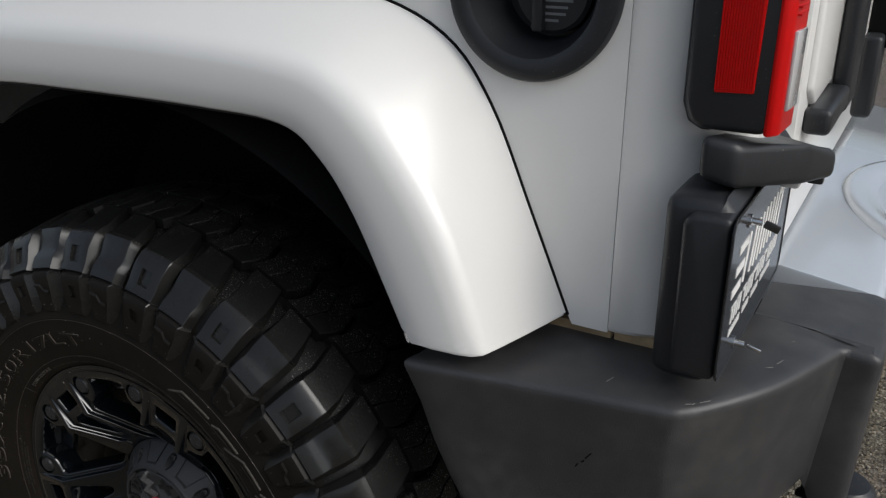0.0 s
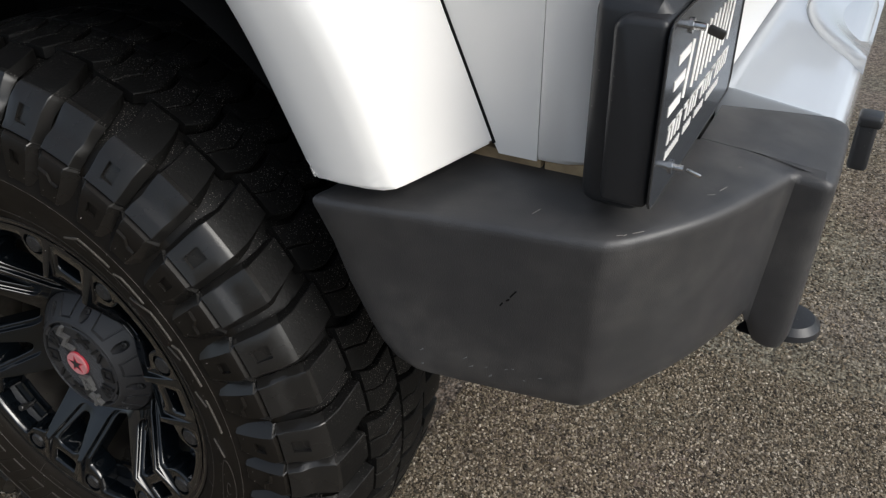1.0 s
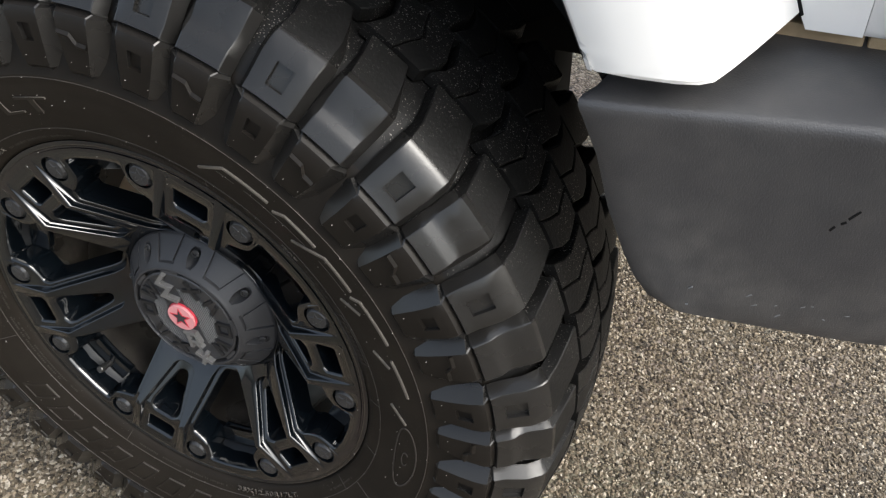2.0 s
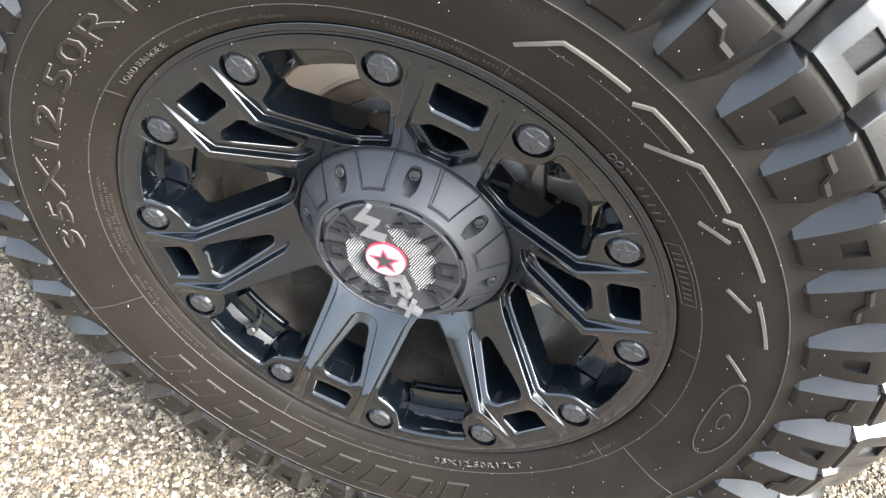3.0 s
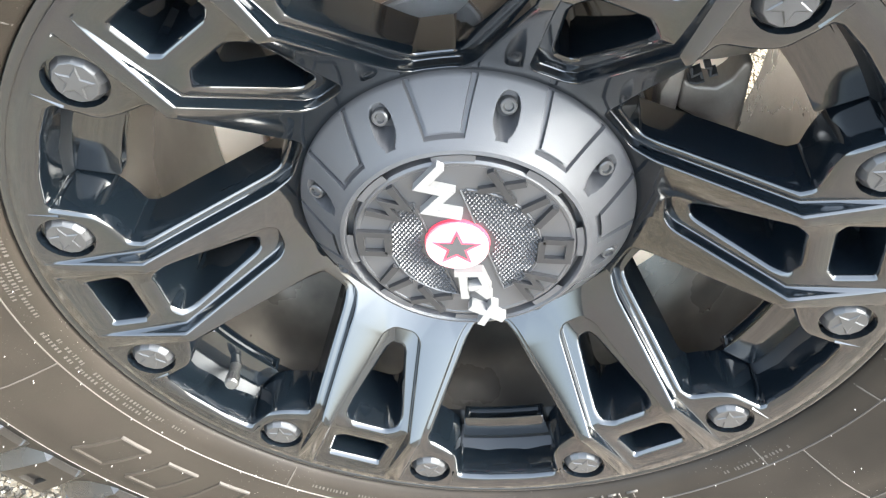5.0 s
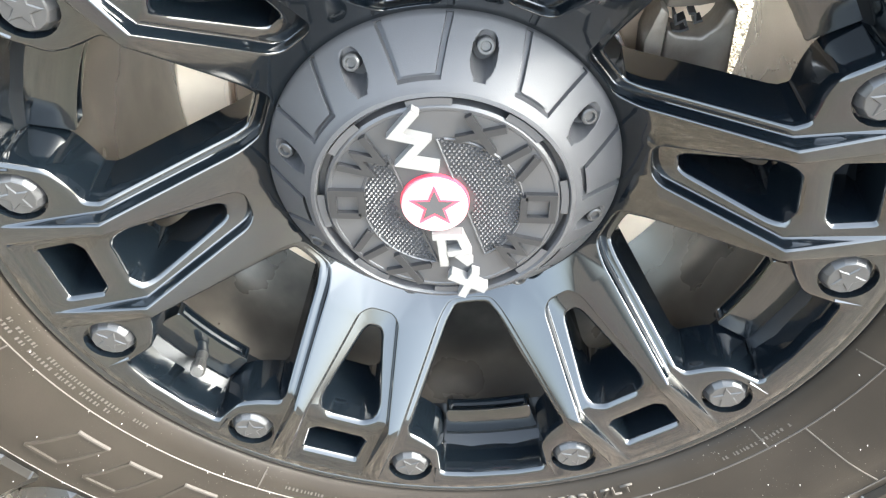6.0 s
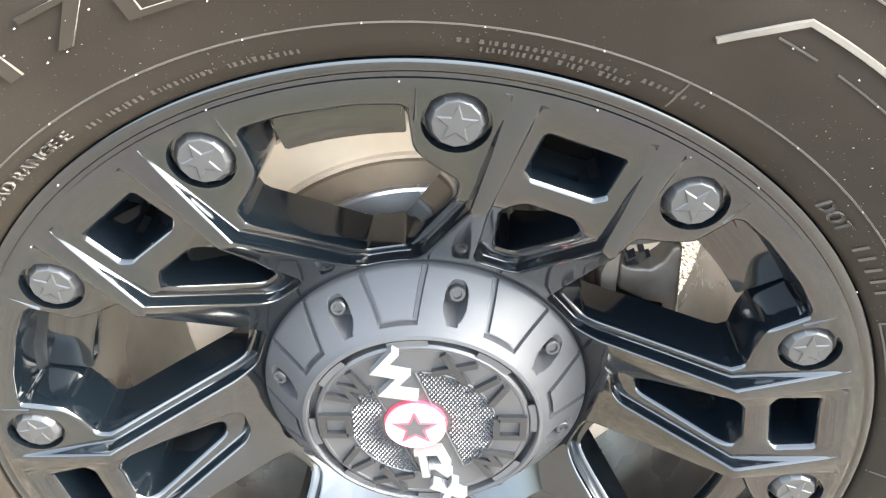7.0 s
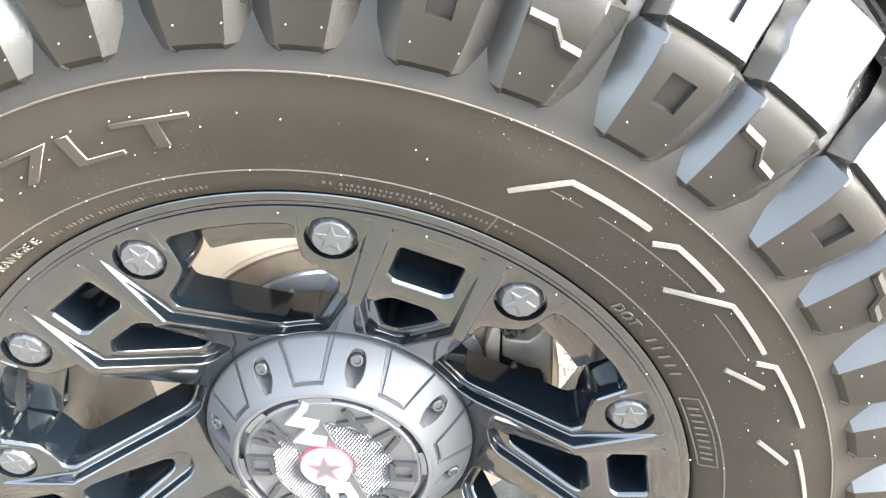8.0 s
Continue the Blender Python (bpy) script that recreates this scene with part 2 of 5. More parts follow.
def smooth_line(points, per=6):
    """A Catmull-Rom line through points."""
    pts = [Vector(p) for p in points]
    out = []
    for i in range(len(pts) - 1):
        p0, p1, p2, p3 = pts[max(i - 1, 0)], pts[i], pts[i + 1], pts[min(i + 2, len(pts) - 1)]
        for k in range(per):
            t = k / per
            out.append(0.5 * (2 * p1 + (p2 - p0) * t + (2 * p0 - 5 * p1 + 4 * p2 - p3) * t * t + (3 * p1 - p0 - 3 * p2 + p3) * t ** 3))
    out.append(pts[-1])
    return out


def tube(points, radius, sides=10, bm=None):
    bm = bm or bmesh.new()
    pts = [Vector(p) for p in points]
    rows = []
    for i, p in enumerate(pts):
        d = (pts[min(i + 1, len(pts) - 1)] - pts[max(i - 1, 0)]).normalized()
        side = d.orthogonal().normalized()
        up = d.cross(side)
        rows.append([p + radius * (math.cos(2 * math.pi * k / sides) * side + math.sin(2 * math.pi * k / sides) * up) for k in range(sides)])
    for i in range(1, len(rows)):
        best = min(range(sides), key=lambda s: (rows[i][s] - rows[i - 1][0]).length)
        rows[i] = rows[i][best:] + rows[i][:best]
        if (rows[i][1] - rows[i - 1][1]).length > (rows[i][-1] - rows[i - 1][1]).length:
            rows[i] = [rows[i][0]] + rows[i][:0:-1]
    vs = skin(bm, rows, closed_v=True)
    bm.faces.new(vs[0]), bm.faces.new(vs[-1][::-1])
    return bm


def empty(name, at=(0, 0, 0)):
    ob = new(name)
    ob.location = at
    ob.empty_display_size = 0.1
    return ob

# ---- the car and its rear wheel ----
car = tagged(empty("car"), "white off-road vehicle with black bumper and mud tyre", "car")


def face_depth(r):
    """How deep the front of the spokes lies at a radius."""
    table = ((0.0, 0.066), (0.088, 0.064), (0.100, 0.0500), (0.110, 0.0405), (0.1690, -0.0046), (0.2230, -0.0026), (0.2278, -0.0024), (0.30, -0.0024))
    for (r0, y0), (r1, y1) in zip(table, table[1:]):
        if r <= r1:
            return y0 + (y1 - y0) * (r - r0) / (r1 - r0)
    return table[-1][1]


def rounded(points, radius=0.003, per=3):
    """A closed 2D outline with its corners cut round."""
    out, n = [], len(points)
    for i in range(n):
        p, a, b = Vector(points[i]), Vector(points[i - 1]), Vector(points[(i + 1) % n])
        u, v = a - p, b - p
        d = min(radius[i] if isinstance(radius, list) else radius, u.length * 0.45, v.length * 0.45)
        s, e = p + u.normalized() * d, p + v.normalized() * d
        for k in range(per + 1):
            t = k / per
            out.append((1 - t) ** 2 * s + 2 * t * (1 - t) * p + t * t * e)
    return out


def spaced(points, step=0.005):
    out, n = [], len(points)
    for i in range(n):
        a, b = points[i], points[(i + 1) % n]
        count = max(1, round((b - a).length / step))
        out += [a.lerp(b, k / count) for k in range(count)]
    return out


def inset(points, d):
    """The outline moved inward by d (counter-clockwise outlines)."""
    out, n = [], len(points)
    for i in range(n):
        a, p, b = points[i - 1], points[i], points[(i + 1) % n]
        e, f = (p - a), (b - p)
        if e.length < 1e-9 or f.length < 1e-9:
            e = f = b - a
        e, f = e.normalized(), f.normalized()
        n1, n2 = Vector((-e.y, e.x)), Vector((-f.y, f.x))
        m = n1 + n2
        m = m.normalized() if m.length > 1e-6 else n1
        out.append(p + m * d / max(m.dot(n1), 0.5))
    return out


def polar(r, a):
    return Vector((r * math.cos(radians(a)), r * math.sin(radians(a))))


def turn2(points, a):
    c, s = math.cos(radians(a)), math.sin(radians(a))
    return [Vector((c * p[0] - s * p[1], s * p[0] + c * p[1])) for p in points]


def inside(p, poly):
    hit = False
    for i in range(len(poly)):
        a, b = poly[i - 1], poly[i]
        if (a.y > p.y) != (b.y > p.y) and p.x < (b.x - a.x) * (p.y - a.y) / (b.y - a.y) + a.x:
            hit = not hit
    return hit


def boss_drop(r):
    """How far the bolt seats and window shelves lie below the rails: level as far as the knuckle, then running out at the rim."""
    return 0.0092 * min(max((0.2254 - r) / 0.0564, 0.0), 1.0)


def pocket_drop(r):
    """The pocket floor runs out to nothing at the rim."""
    return 0.0080 * min(max((0.2250 - r) / 0.0560, 0.06), 1.0)


def wheel_face():
    """Six spokes, each of two rails with a sharp knuckle round a sunk pocket with two holes; between them lower shelves with the bolt seats, round large windows."""
    both = lambda half: [polar(r, -a) for r, a in half] + [polar(r, a) for r, a in half[::-1]]  # noqa: E731
    twice = lambda half: half + half[::-1]  # noqa: E731
    window = both([(0.1030, 3.0), (0.1040, 6.6), (0.1120, 9.4), (0.1706, 17.4), (0.1800, 17.2), (0.1880, 13.0), (0.1945, 11.0), (0.2150, 10.4), (0.2182, 9.0), (0.2190, 4.0)])
    window = spaced(rounded(window, twice([0.004, 0.007, 0.007, 0.0012, 0.005, 0.004, 0.003, 0.002, 0.002, 0.004])), 0.004)
    shelf = both([(0.0990, 3.5), (0.0998, 7.4), (0.1075, 10.7), (0.1694, 18.4), (0.2256, 20.5), (0.2258, 16.0), (0.2258, 11.0), (0.2256, 5.0)])
    shelf = spaced(rounded(shelf, twice([0.004, 0.007, 0.007, 0.0006, 0.0008, 0.004, 0.004, 0.004])), 0.004)
    mirrored = lambda half: [Vector((u, -v)) for u, v in half] + [Vector((u, v)) for u, v in half[::-1]]  # noqa: E731
    pocket = spaced(rounded(mirrored([(0.1085, 0.0075), (0.1125, 0.0128), (0.1663, 0.0270), (0.2222, 0.0268)]), twice([0.003, 0.005, 0.0006, 0.0010])), 0.004)
    slot = spaced(rounded(mirrored([(0.1200, 0.0040), (0.1240, 0.0078), (0.1615, 0.0205), (0.1690, 0.0195), (0.1745, 0.0120)]), twice([0.003, 0.003, 0.004, 0.004, 0.003])), 0.004)
    notch = spaced(rounded(mirrored([(0.1840, 0.0150), (0.1885, 0.0205), (0.2085, 0.0200), (0.2110, 0.0180)]), 0.0016), 0.004)
    edge = ((-0.0011, 0.0), (-0.0006, 0.015), (-0.0001, 0.06), (0.0004, 0.17), (0.0008, 0.36), (0.0015, 0.88), (0.0020, 0.97), (0.0027, 1.0))
    loops, holes = [], []          # (points, share of the shelf's drop, share of the pocket's drop, further drop)
    for k in range(6):
        a = SECTION_PHASE + 60 * k
        for d, h in edge:
            loops.append((turn2(inset(shelf, d), a + 30), h, 0, 0))
        for d, h in ((0.0010, 0.0), (0.0020, 0.0003), (0.0029, 0.0010), (0.0036, 0.0022), (0.0043, 0.0110), (0.0060, 0.032)):
            loops.append((turn2(inset(window, d), a + 30), 1, 0, h))
        holes.append(loops[-1][0])
        for d, h in edge:
            loops.append((turn2(inset(pocket, d), a), 0, h, 0))
        for outline in (slot, notch):
            for d, h in ((0, 0.0), (0.0005, 0.0002), (0.0020, 0.0017), (0.0025, 0.0030), (0.0034, 0.046)):
                loops.append((turn2(inset(outline, d), a), 0, 1, h))
            holes.append(loops[-1][0])
        for s in (-15, 15):        # a seat round each bolt
            b = polar(0.208, a + s)
            for r, h in ((0.0146, 0.0), (0.0138, 0.0050)):
                loops.append(([b + polar(r, 15 * i) for i in range(24)], 1, 0, h))
    loops.append(([polar(0.2278, 2 * i) for i in range(180)], 0, 0, 0))
    loops.append(([polar(0.0965, 3 * i) for i in range(120)], 0, 0, 0))
    loops.append(([polar(0.084, 5 * i) for i in range(72)], 0, 0, 0))
    knuckles = [polar(0.1690, SECTION_PHASE + 60 * k + side * a) for k in range(6) for side in (-1, 1) for a in (9.75, 10.1, 10.5, 10.9, 11.2)]
    verts, edges, depth = knuckles[:], [], [0.0] * len(knuckles)
    for pts, on_shelf, in_pocket, more in loops:
        s = len(verts)
        verts += pts
        depth += [on_shelf * boss_drop(p.length) + in_pocket * pocket_drop(p.length) + more for p in pts]
        edges += [(s + i, s + (i + 1) % len(pts)) for i in range(len(pts))]
    out = mathutils.geometry.delaunay_2d_cdt(verts, edges, [], 0, 1e-6)
    bm = bmesh.new()
    made = []
    for p, source in zip(out[0], out[3]):
        h = depth[source[0]] if source else 0.0
        made.append(bm.verts.new((p.x, face_depth(p.length) + h, ZC + p.y)))
    boxes = [(min(p.x for p in h), max(p.x for p in h), min(p.y for p in h), max(p.y for p in h), h) for h in holes]
    for f in out[2]:
        c = sum((out[0][i] for i in f), Vector((0, 0))) / len(f)
        if c.length > 0.2278 or c.length < 0.084:
            continue
        if any(x0 < c.x < x1 and y0 < c.y < y1 and inside(c, h) for x0, x1, y0, y1, h in boxes):
            continue
        bm.faces.new([made[i] for i in f])
    loose = [v for v in bm.verts if not v.link_faces]
    bmesh.ops.delete(bm, geom=loose, context="VERTS")
    bmesh.ops.recalc_face_normals(bm, faces=bm.faces[:])
    return bm


wheel = part("wheel", wheel_face(), RIM, car, "gloss black alloy wheel with six split spokes", smooth=42)
part("rim_lip", turned([(0.2266, 0.014), (0.2266, -0.0008), (0.2276, -0.0014), (0.2300, -0.0012), (0.2310, -0.0020), (0.2335, -0.0022), (0.2354, -0.0014), (0.2364, 0.0006), (0.2366, 0.016)], 180), RIM, wheel, "rounded black rim edge")
part("rim_slope", turned([(0.2270, 0.010), (0.2185, 0.014), (0.2140, 0.020), (0.2085, 0.031), (0.2062, 0.037), (0.2000, 0.0385), (0.1975, 0.0410), (0.1950, 0.0425)], 144), INNER, wheel, "black slope inside the rim")
part("barrel", turned([(0.1955, 0.0425), (0.1930, 0.062), (0.1915, 0.16), (0.1990, 0.205), (0.2010, 0.218)], 144), BARREL, wheel, "dusty brown inner barrel")


def rib(a):
    """A cast bar inside the rim behind a window, with a raised lip round a sunk middle."""
    bm = bmesh.new()
    rows = []
    turns = (-8.6, -8.3, -7.7, -7.3, -5, -2.5, 0, 2.5, 5, 7.3, 7.7, 8.3, 8.6)
    deep = (0.0300, 0.0305, 0.0316, 0.0322, 0.0380, 0.0386, 0.0400, 0.0408)
    for i, t in enumerate(turns):
        row = [wheel_at(0.2115, a + t, 0.0280)]
        for j, y in enumerate(deep):
            outer = i in (0, 12) or j in (0, 7)
            sunk = 3 <= i <= 9 and 3 <= j <= 4
            row.append(wheel_at(0.1872 if outer else 0.1892 if sunk else 0.1862, a + t, y))
        row.append(wheel_at(0.2000, a + t, 0.0412))
        rows.append(row)
    vs = skin(bm, rows)
    bm.faces.new(vs[0]), bm.faces.new(vs[-1])
    bmesh.ops.recalc_face_normals(bm, faces=bm.faces[:])
    return bm


for k in range(6):
    part("barrel_rib", rib(SECTION_PHASE + 30 + 60 * k), RIM, wheel, smooth=25)


def boss_fin(side):
    """The sharp fin where a bolt seat runs out into the rim's slope."""
    bm = bmesh.new()
    rows = []
    for f in (0.0, 0.35, 0.7, 1.0):
        r = 0.2085 + 0.0150 * f
        y = face_depth(r) + boss_drop(r)
        rows.append([wheel_at(r, side * 10.7, y + 0.0002), wheel_at(r + 0.0002, side * (10.35 + 0.25 * f), y - 0.0009 * (1 - f)), wheel_at(r + 0.0008 * (1 - f), side * (9.6 + 0.9 * f), y + 0.0030 * (1 - f)), wheel_at(r + 0.0014 * (1 - f), side * (8.9 + 1.6 * f), y + 0.0090 * (1 - f))])
    skin(bm, rows)
    bmesh.ops.recalc_face_normals(bm, faces=bm.faces[:])
    return bm


for side in (-1, 1):
    fin = part("boss_fin", boss_fin(side), RIM, wheel, smooth=30)
    fin.matrix_basis = around(SECTION_PHASE + 30)
    for k in range(1, 6):
        share(fin, around(SECTION_PHASE + 30 + 60 * k))


def bolt():
    """A domed twelve-sided head with a raised star."""
    b = Vector((0.208, 0, ZC))
    bm = bmesh.new()
    n = 12
    ring = lambda r, y, turn=0: [Vector((b.x + r * math.cos(2 * math.pi * (i + turn) / n), y, b.z + r * math.sin(2 * math.pi * (i + turn) / n))) for i in range(n)]  # noqa: E731
    skin(bm, [ring(0.0136, 0.0115), ring(0.0136, 0.0060), ring(0.0134, 0.0040), ring(0.0129, 0.0022), ring(0.0108, -0.0014), ring(0.0103, -0.0020), ring(0.0100, -0.0022)], closed_v=True)
    rim_v = [v for v in bm.verts if abs(v.co.y + 0.0022) < 1e-6]
    rim_v.sort(key=lambda v: math.atan2(v.co.z - b.z, v.co.x - b.x) % (2 * math.pi))
    bm.faces.new(rim_v)
    low, top = [], []
    for i in range(10):
        r = 0.0094 if i % 2 == 0 else 0.0040
        low.append(b + Vector((r * math.cos(math.pi * i / 5), -0.0023, r * math.sin(math.pi * i / 5))))
        top.append(b + Vector((0.82 * r * math.cos(math.pi * i / 5), -0.0028, 0.82 * r * math.sin(math.pi * i / 5))))
    vs = skin(bm, [low, top], closed_v=True)
    mid = bm.verts.new(b + Vector((0, -0.0029, 0)))
    for i in range(10):
        bm.faces.new((vs[1][i], vs[1][(i + 1) % 10], mid))
    bmesh.ops.recalc_face_normals(bm, faces=bm.faces[:])
    return bm


first_bolt = part("bolt", bolt(), BOLT, wheel, "dark faceted bolt head with a raised star", smooth=20)
seat = Matrix.Translation((0, 0.0012, 0))
first_bolt.matrix_basis = seat @ around(SECTION_PHASE + 15)
for k in range(1, 12):
    share(first_bolt, seat @ around(SECTION_PHASE + 15 + 30 * k))["label"] = "dark faceted bolt head with a raised star"

# valve stem
STEM = Matrix.Translation((-0.147, 0.008, 0.298)) @ Matrix.Rotation(radians(-22), 4, "X") @ Matrix.Rotation(radians(8), 4, "Z")
rows = []
for y, r, ridge in ((0.0, 0.0, 0), (0.0, 0.0034, 0), (0.0012, 0.0044, 0), (0.0016, 0.0047, 1), (0.0085, 0.0047, 1), (0.0090, 0.0043, 0), (0.0115, 0.0041, 0), (0.0125, 0.0034, 0), (0.0150, 0.0034, 0), (0.0320, 0.0046, 0)):
    rows.append([STEM @ Vector(((r - 0.0005 * ridge * (k % 2)) * math.cos(math.pi * k / 14), y, (r - 0.0005 * ridge * (k % 2)) * math.sin(math.pi * k / 14))) for k in range(28)])
stem = bmesh.new()
skin(stem, rows, closed_v=True)
bmesh.ops.remove_doubles(stem, verts=stem.verts[:], dist=1e-6)
bmesh.ops.recalc_face_normals(stem, faces=stem.faces[:])
part("valve_cap", stem, VALVE, wheel, "knurled dark metal valve cap", smooth=30)

# centre cap
def cap_cone(r):
    return 0.0275 + (r - 0.0700) * (0.0515 - 0.0275) / (0.0938 - 0.0700)


def step01(x):
    x = min(max(x, 0.0), 1.0)
    return x * x * (3 - 2 * x)


SCREW_PHASE = 77.6


def cap_pit(r, da):
    """An oval bore round each screw, level at its bottom."""
    oval = math.hypot(radians(abs(da) - 22.5) * r / 0.0060, (r - 0.0825) / 0.0088)
    return max(0.0485 - cap_cone(r), 0.0) * step01((1.08 - oval) / 0.20)


def cap_shell():
    """Rim, sloping cone and inner lip of the cap in one skin; grooves on three sides of each panel."""
    deep, wide = 0.0032, 0.0030
    radii = [0.0938 - 0.0188 * k / 44 for k in range(45)] + [0.0747, 0.0743, 0.0727, 0.0723, 0.0715, 0.0705, 0.0700]
    columns = []
    for r in [0.0955, 0.0955, 0.0950] + radii + [0.0685, 0.0665, 0.0655, 0.0650, 0.0618]:
        half, g = 6.4 + (min(max(r, 0.072), 0.0938) - 0.0745) * 165, math.degrees(wide / 0.083)
        keys = [(half * k / 6, 0.0) for k in range(6)] + [(half - 0.15, 0.0), (half + 0.2, 1.0), (half + g - 0.2, 1.0), (half + g + 0.15, 0.0)]
        last = half + g + 0.15
        keys += [(last + (22.5 - last) * k / 34, 0.0) for k in range(1, 35)]
        columns.append(keys)
    tails = {0: 0.068, 1: 0.056, 2: 0.0530}
    lips = (0.0255, 0.0248, 0.0262, 0.0320, 0.0320)
    n = len(columns[0])
    rows = []
    for panel in range(8):
        mid = SCREW_PHASE + 22.5 + 45 * panel
        for side, order in ((-1, range(n - 1, 0, -1)), (1, range(n - 1))):
            for k in order:
                row = []
                for c, r in enumerate([0.0955, 0.0955, 0.0950] + radii + [0.0685, 0.0665, 0.0655, 0.0650, 0.0618]):
                    da, groove = columns[c][k]
                    if c < 3:
                        y = tails[c]
                    elif c >= 3 + len(radii):
                        y = lips[c - 3 - len(radii)]
                    else:
                        foot = 1.0 if 0.0726 < r < 0.0744 and k <= 7 else 0.0
                        sunk = max(groove if r > 0.0726 else 0.0, foot)
                        y = cap_cone(r) + max(deep * sunk, cap_pit(r, da))
                    row.append(wheel_at(r, mid + side * da, y))
                rows.append(row)
    bm = bmesh.new()
    skin(bm, rows, closed_u=True)
    bmesh.ops.recalc_face_normals(bm, faces=bm.faces[:])
    return bm


cap = part("center_cap", cap_shell(), CAP, wheel, "satin grey-black domed centre cap", smooth=30)
part("cap_face", turned([(0.0619, 0.0322), (0.0614, 0.0268), (0.0600, 0.0256), (0.0585, 0.0256), (0.0580, 0.0260), (0.0, 0.0260)], 144), FACE, wheel, "charcoal face of the cap", smooth=25)


def cap_screw(a):
    """A socket head standing in its pit."""
    bm = turned([(0.0044, 0.008), (0.0044, -0.0016), (0.0038, -0.0022), (0.0027, -0.0022), (0.0022, -0.0006), (0.0, -0.0006)], 18, centre=Vector((0, 0, 0)))
    tilt = Matrix.Rotation(radians(90 - a), 4, "Y")
    m = Matrix.Translation(wheel_at(0.0846, a, cap_cone(0.0846) + 0.0022)) @ tilt @ Matrix.Rotation(radians(-18), 4, "X")
    bmesh.ops.transform(bm, matrix=m, verts=bm.verts[:])
    return bm


for k in range(8):
    part("cap_screw", cap_screw(SCREW_PHASE + 45 * k), BOLT, wheel, "small dark socket screw")
for k in range(8):
    bm = turned([(0.0652, 0.0330), (0.0652, 0.0256), (0.0614, 0.0256), (0.0614, 0.0330)], 8, start=100 + 45 * k - 13, end=100 + 45 * k + 7)
    part("cap_tab", bm, CAP, wheel)


def mesh_patch(sign):
    """A half-moon of fine woven wire beside the emblem."""
    bm = bmesh.new()
    step = 0.0024
    along = Vector((math.cos(radians(-70)), math.sin(radians(-70))))
    for i in range(-19, 20):
        for j in range(-22, 23):
            p = Vector(((i + 0.5 * (j % 2)) * step, j * step * 0.8))
            side = along.x * p.y - along.y * p.x
            if not (p.length < 0.0408 and sign * side > (0.0115 if sign > 0 else 0.0170) and (p - Vector((-0.004, 0.002))).length > 0.0205):
                continue
            r = step * 0.5
            ring = [bm.verts.new((p.x + r * math.cos(t), 0.0258, ZC + p.y + 0.8 * r * math.sin(t))) for t in (0, math.pi / 2, math.pi, 1.5 * math.pi)]
            top = bm.verts.new((p.x, 0.0244, ZC + p.y))
            for k in range(4):
                bm.faces.new((ring[k], ring[(k + 1) % 4], top))
    return bm


def mesh_border(sign):
    """A thin raised rim round a half-moon."""
    cut = 0.0105 if sign > 0 else 0.0160
    far = 90 - math.degrees(math.asin(cut / 0.0418))
    line = [polar(0.0418, -70 + sign * (90 - far + 2 * far * k / 28)) for k in range(29)]
    return tube([Vector((p.x, 0.0258, ZC + p.y)) for p in line + line[:2]], 0.0008, 6)


for s in (-1, 1):
    mesh = part("wire_mesh", mesh_patch(s), MESHED, wheel, "fine silver wire mesh", smooth=0)
    part("mesh_border", mesh_border(s), FACE, wheel)


def slab(points, lo, hi, turn=0.0, at=(0, 0), scale=1.0):
    pts = turn2([Vector(p) * scale for p in points], turn)
    return prism([(p.x + at[0], p.y + at[1] + ZC) for p in pts], "y", lo, hi)


def stroke(points, width):
    """A bent flat bar along a line of points, as one outline."""
    pts = [Vector(p) for p in points]
    left, right = [], []
    for i, p in enumerate(pts):
        d1 = (p - pts[i - 1]).normalized() if i else (pts[1] - p).normalized()
        d2 = (pts[i + 1] - p).normalized() if i < len(pts) - 1 else d1
        n1, n2 = Vector((-d1.y, d1.x)), Vector((-d2.y, d2.x))
        m = (n1 + n2).normalized()
        k = width / 2 / max(m.dot(n1), 0.45)
        left.append(p + m * k), right.append(p - m * k)
    return left + right[::-1]


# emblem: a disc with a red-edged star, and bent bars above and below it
EM = Vector((-0.004, 0, ZC + 0.002))
part("emblem_disc", turned([(0.0, 0.0212), (0.0166, 0.0212), (0.0172, 0.0218), (0.0172, 0.0262)], 48, centre=EM), PINK, wheel, "coral red round emblem")
part("emblem_ring", turned([(0.0172, 0.0262), (0.0172, 0.0240), (0.0178, 0.0242), (0.0180, 0.0262)], 48, centre=EM), RED, wheel, "red ring round the emblem")
star5 = [polar(0.0142 if i % 2 == 0 else 0.0058, 92 + 36 * i) for i in range(10)]
part("emblem_star_edge", slab(star5, 0.0207, 0.0222, at=(-0.004, 0.002)), RED, wheel, "red star", smooth=0)
part("emblem_star", slab(star5, 0.0203, 0.0212, scale=0.74, at=(-0.004, 0.0026)), CAP, wheel, "dark star", smooth=0)
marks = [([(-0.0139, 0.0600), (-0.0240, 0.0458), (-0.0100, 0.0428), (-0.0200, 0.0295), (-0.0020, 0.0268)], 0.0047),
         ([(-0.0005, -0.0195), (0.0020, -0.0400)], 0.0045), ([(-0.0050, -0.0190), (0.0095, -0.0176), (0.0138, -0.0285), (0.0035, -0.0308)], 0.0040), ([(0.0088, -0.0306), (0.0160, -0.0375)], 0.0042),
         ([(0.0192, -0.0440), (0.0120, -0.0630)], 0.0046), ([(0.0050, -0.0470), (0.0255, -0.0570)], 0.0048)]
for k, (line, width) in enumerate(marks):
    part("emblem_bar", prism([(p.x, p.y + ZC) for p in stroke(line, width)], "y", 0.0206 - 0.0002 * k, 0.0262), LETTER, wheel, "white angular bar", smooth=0)

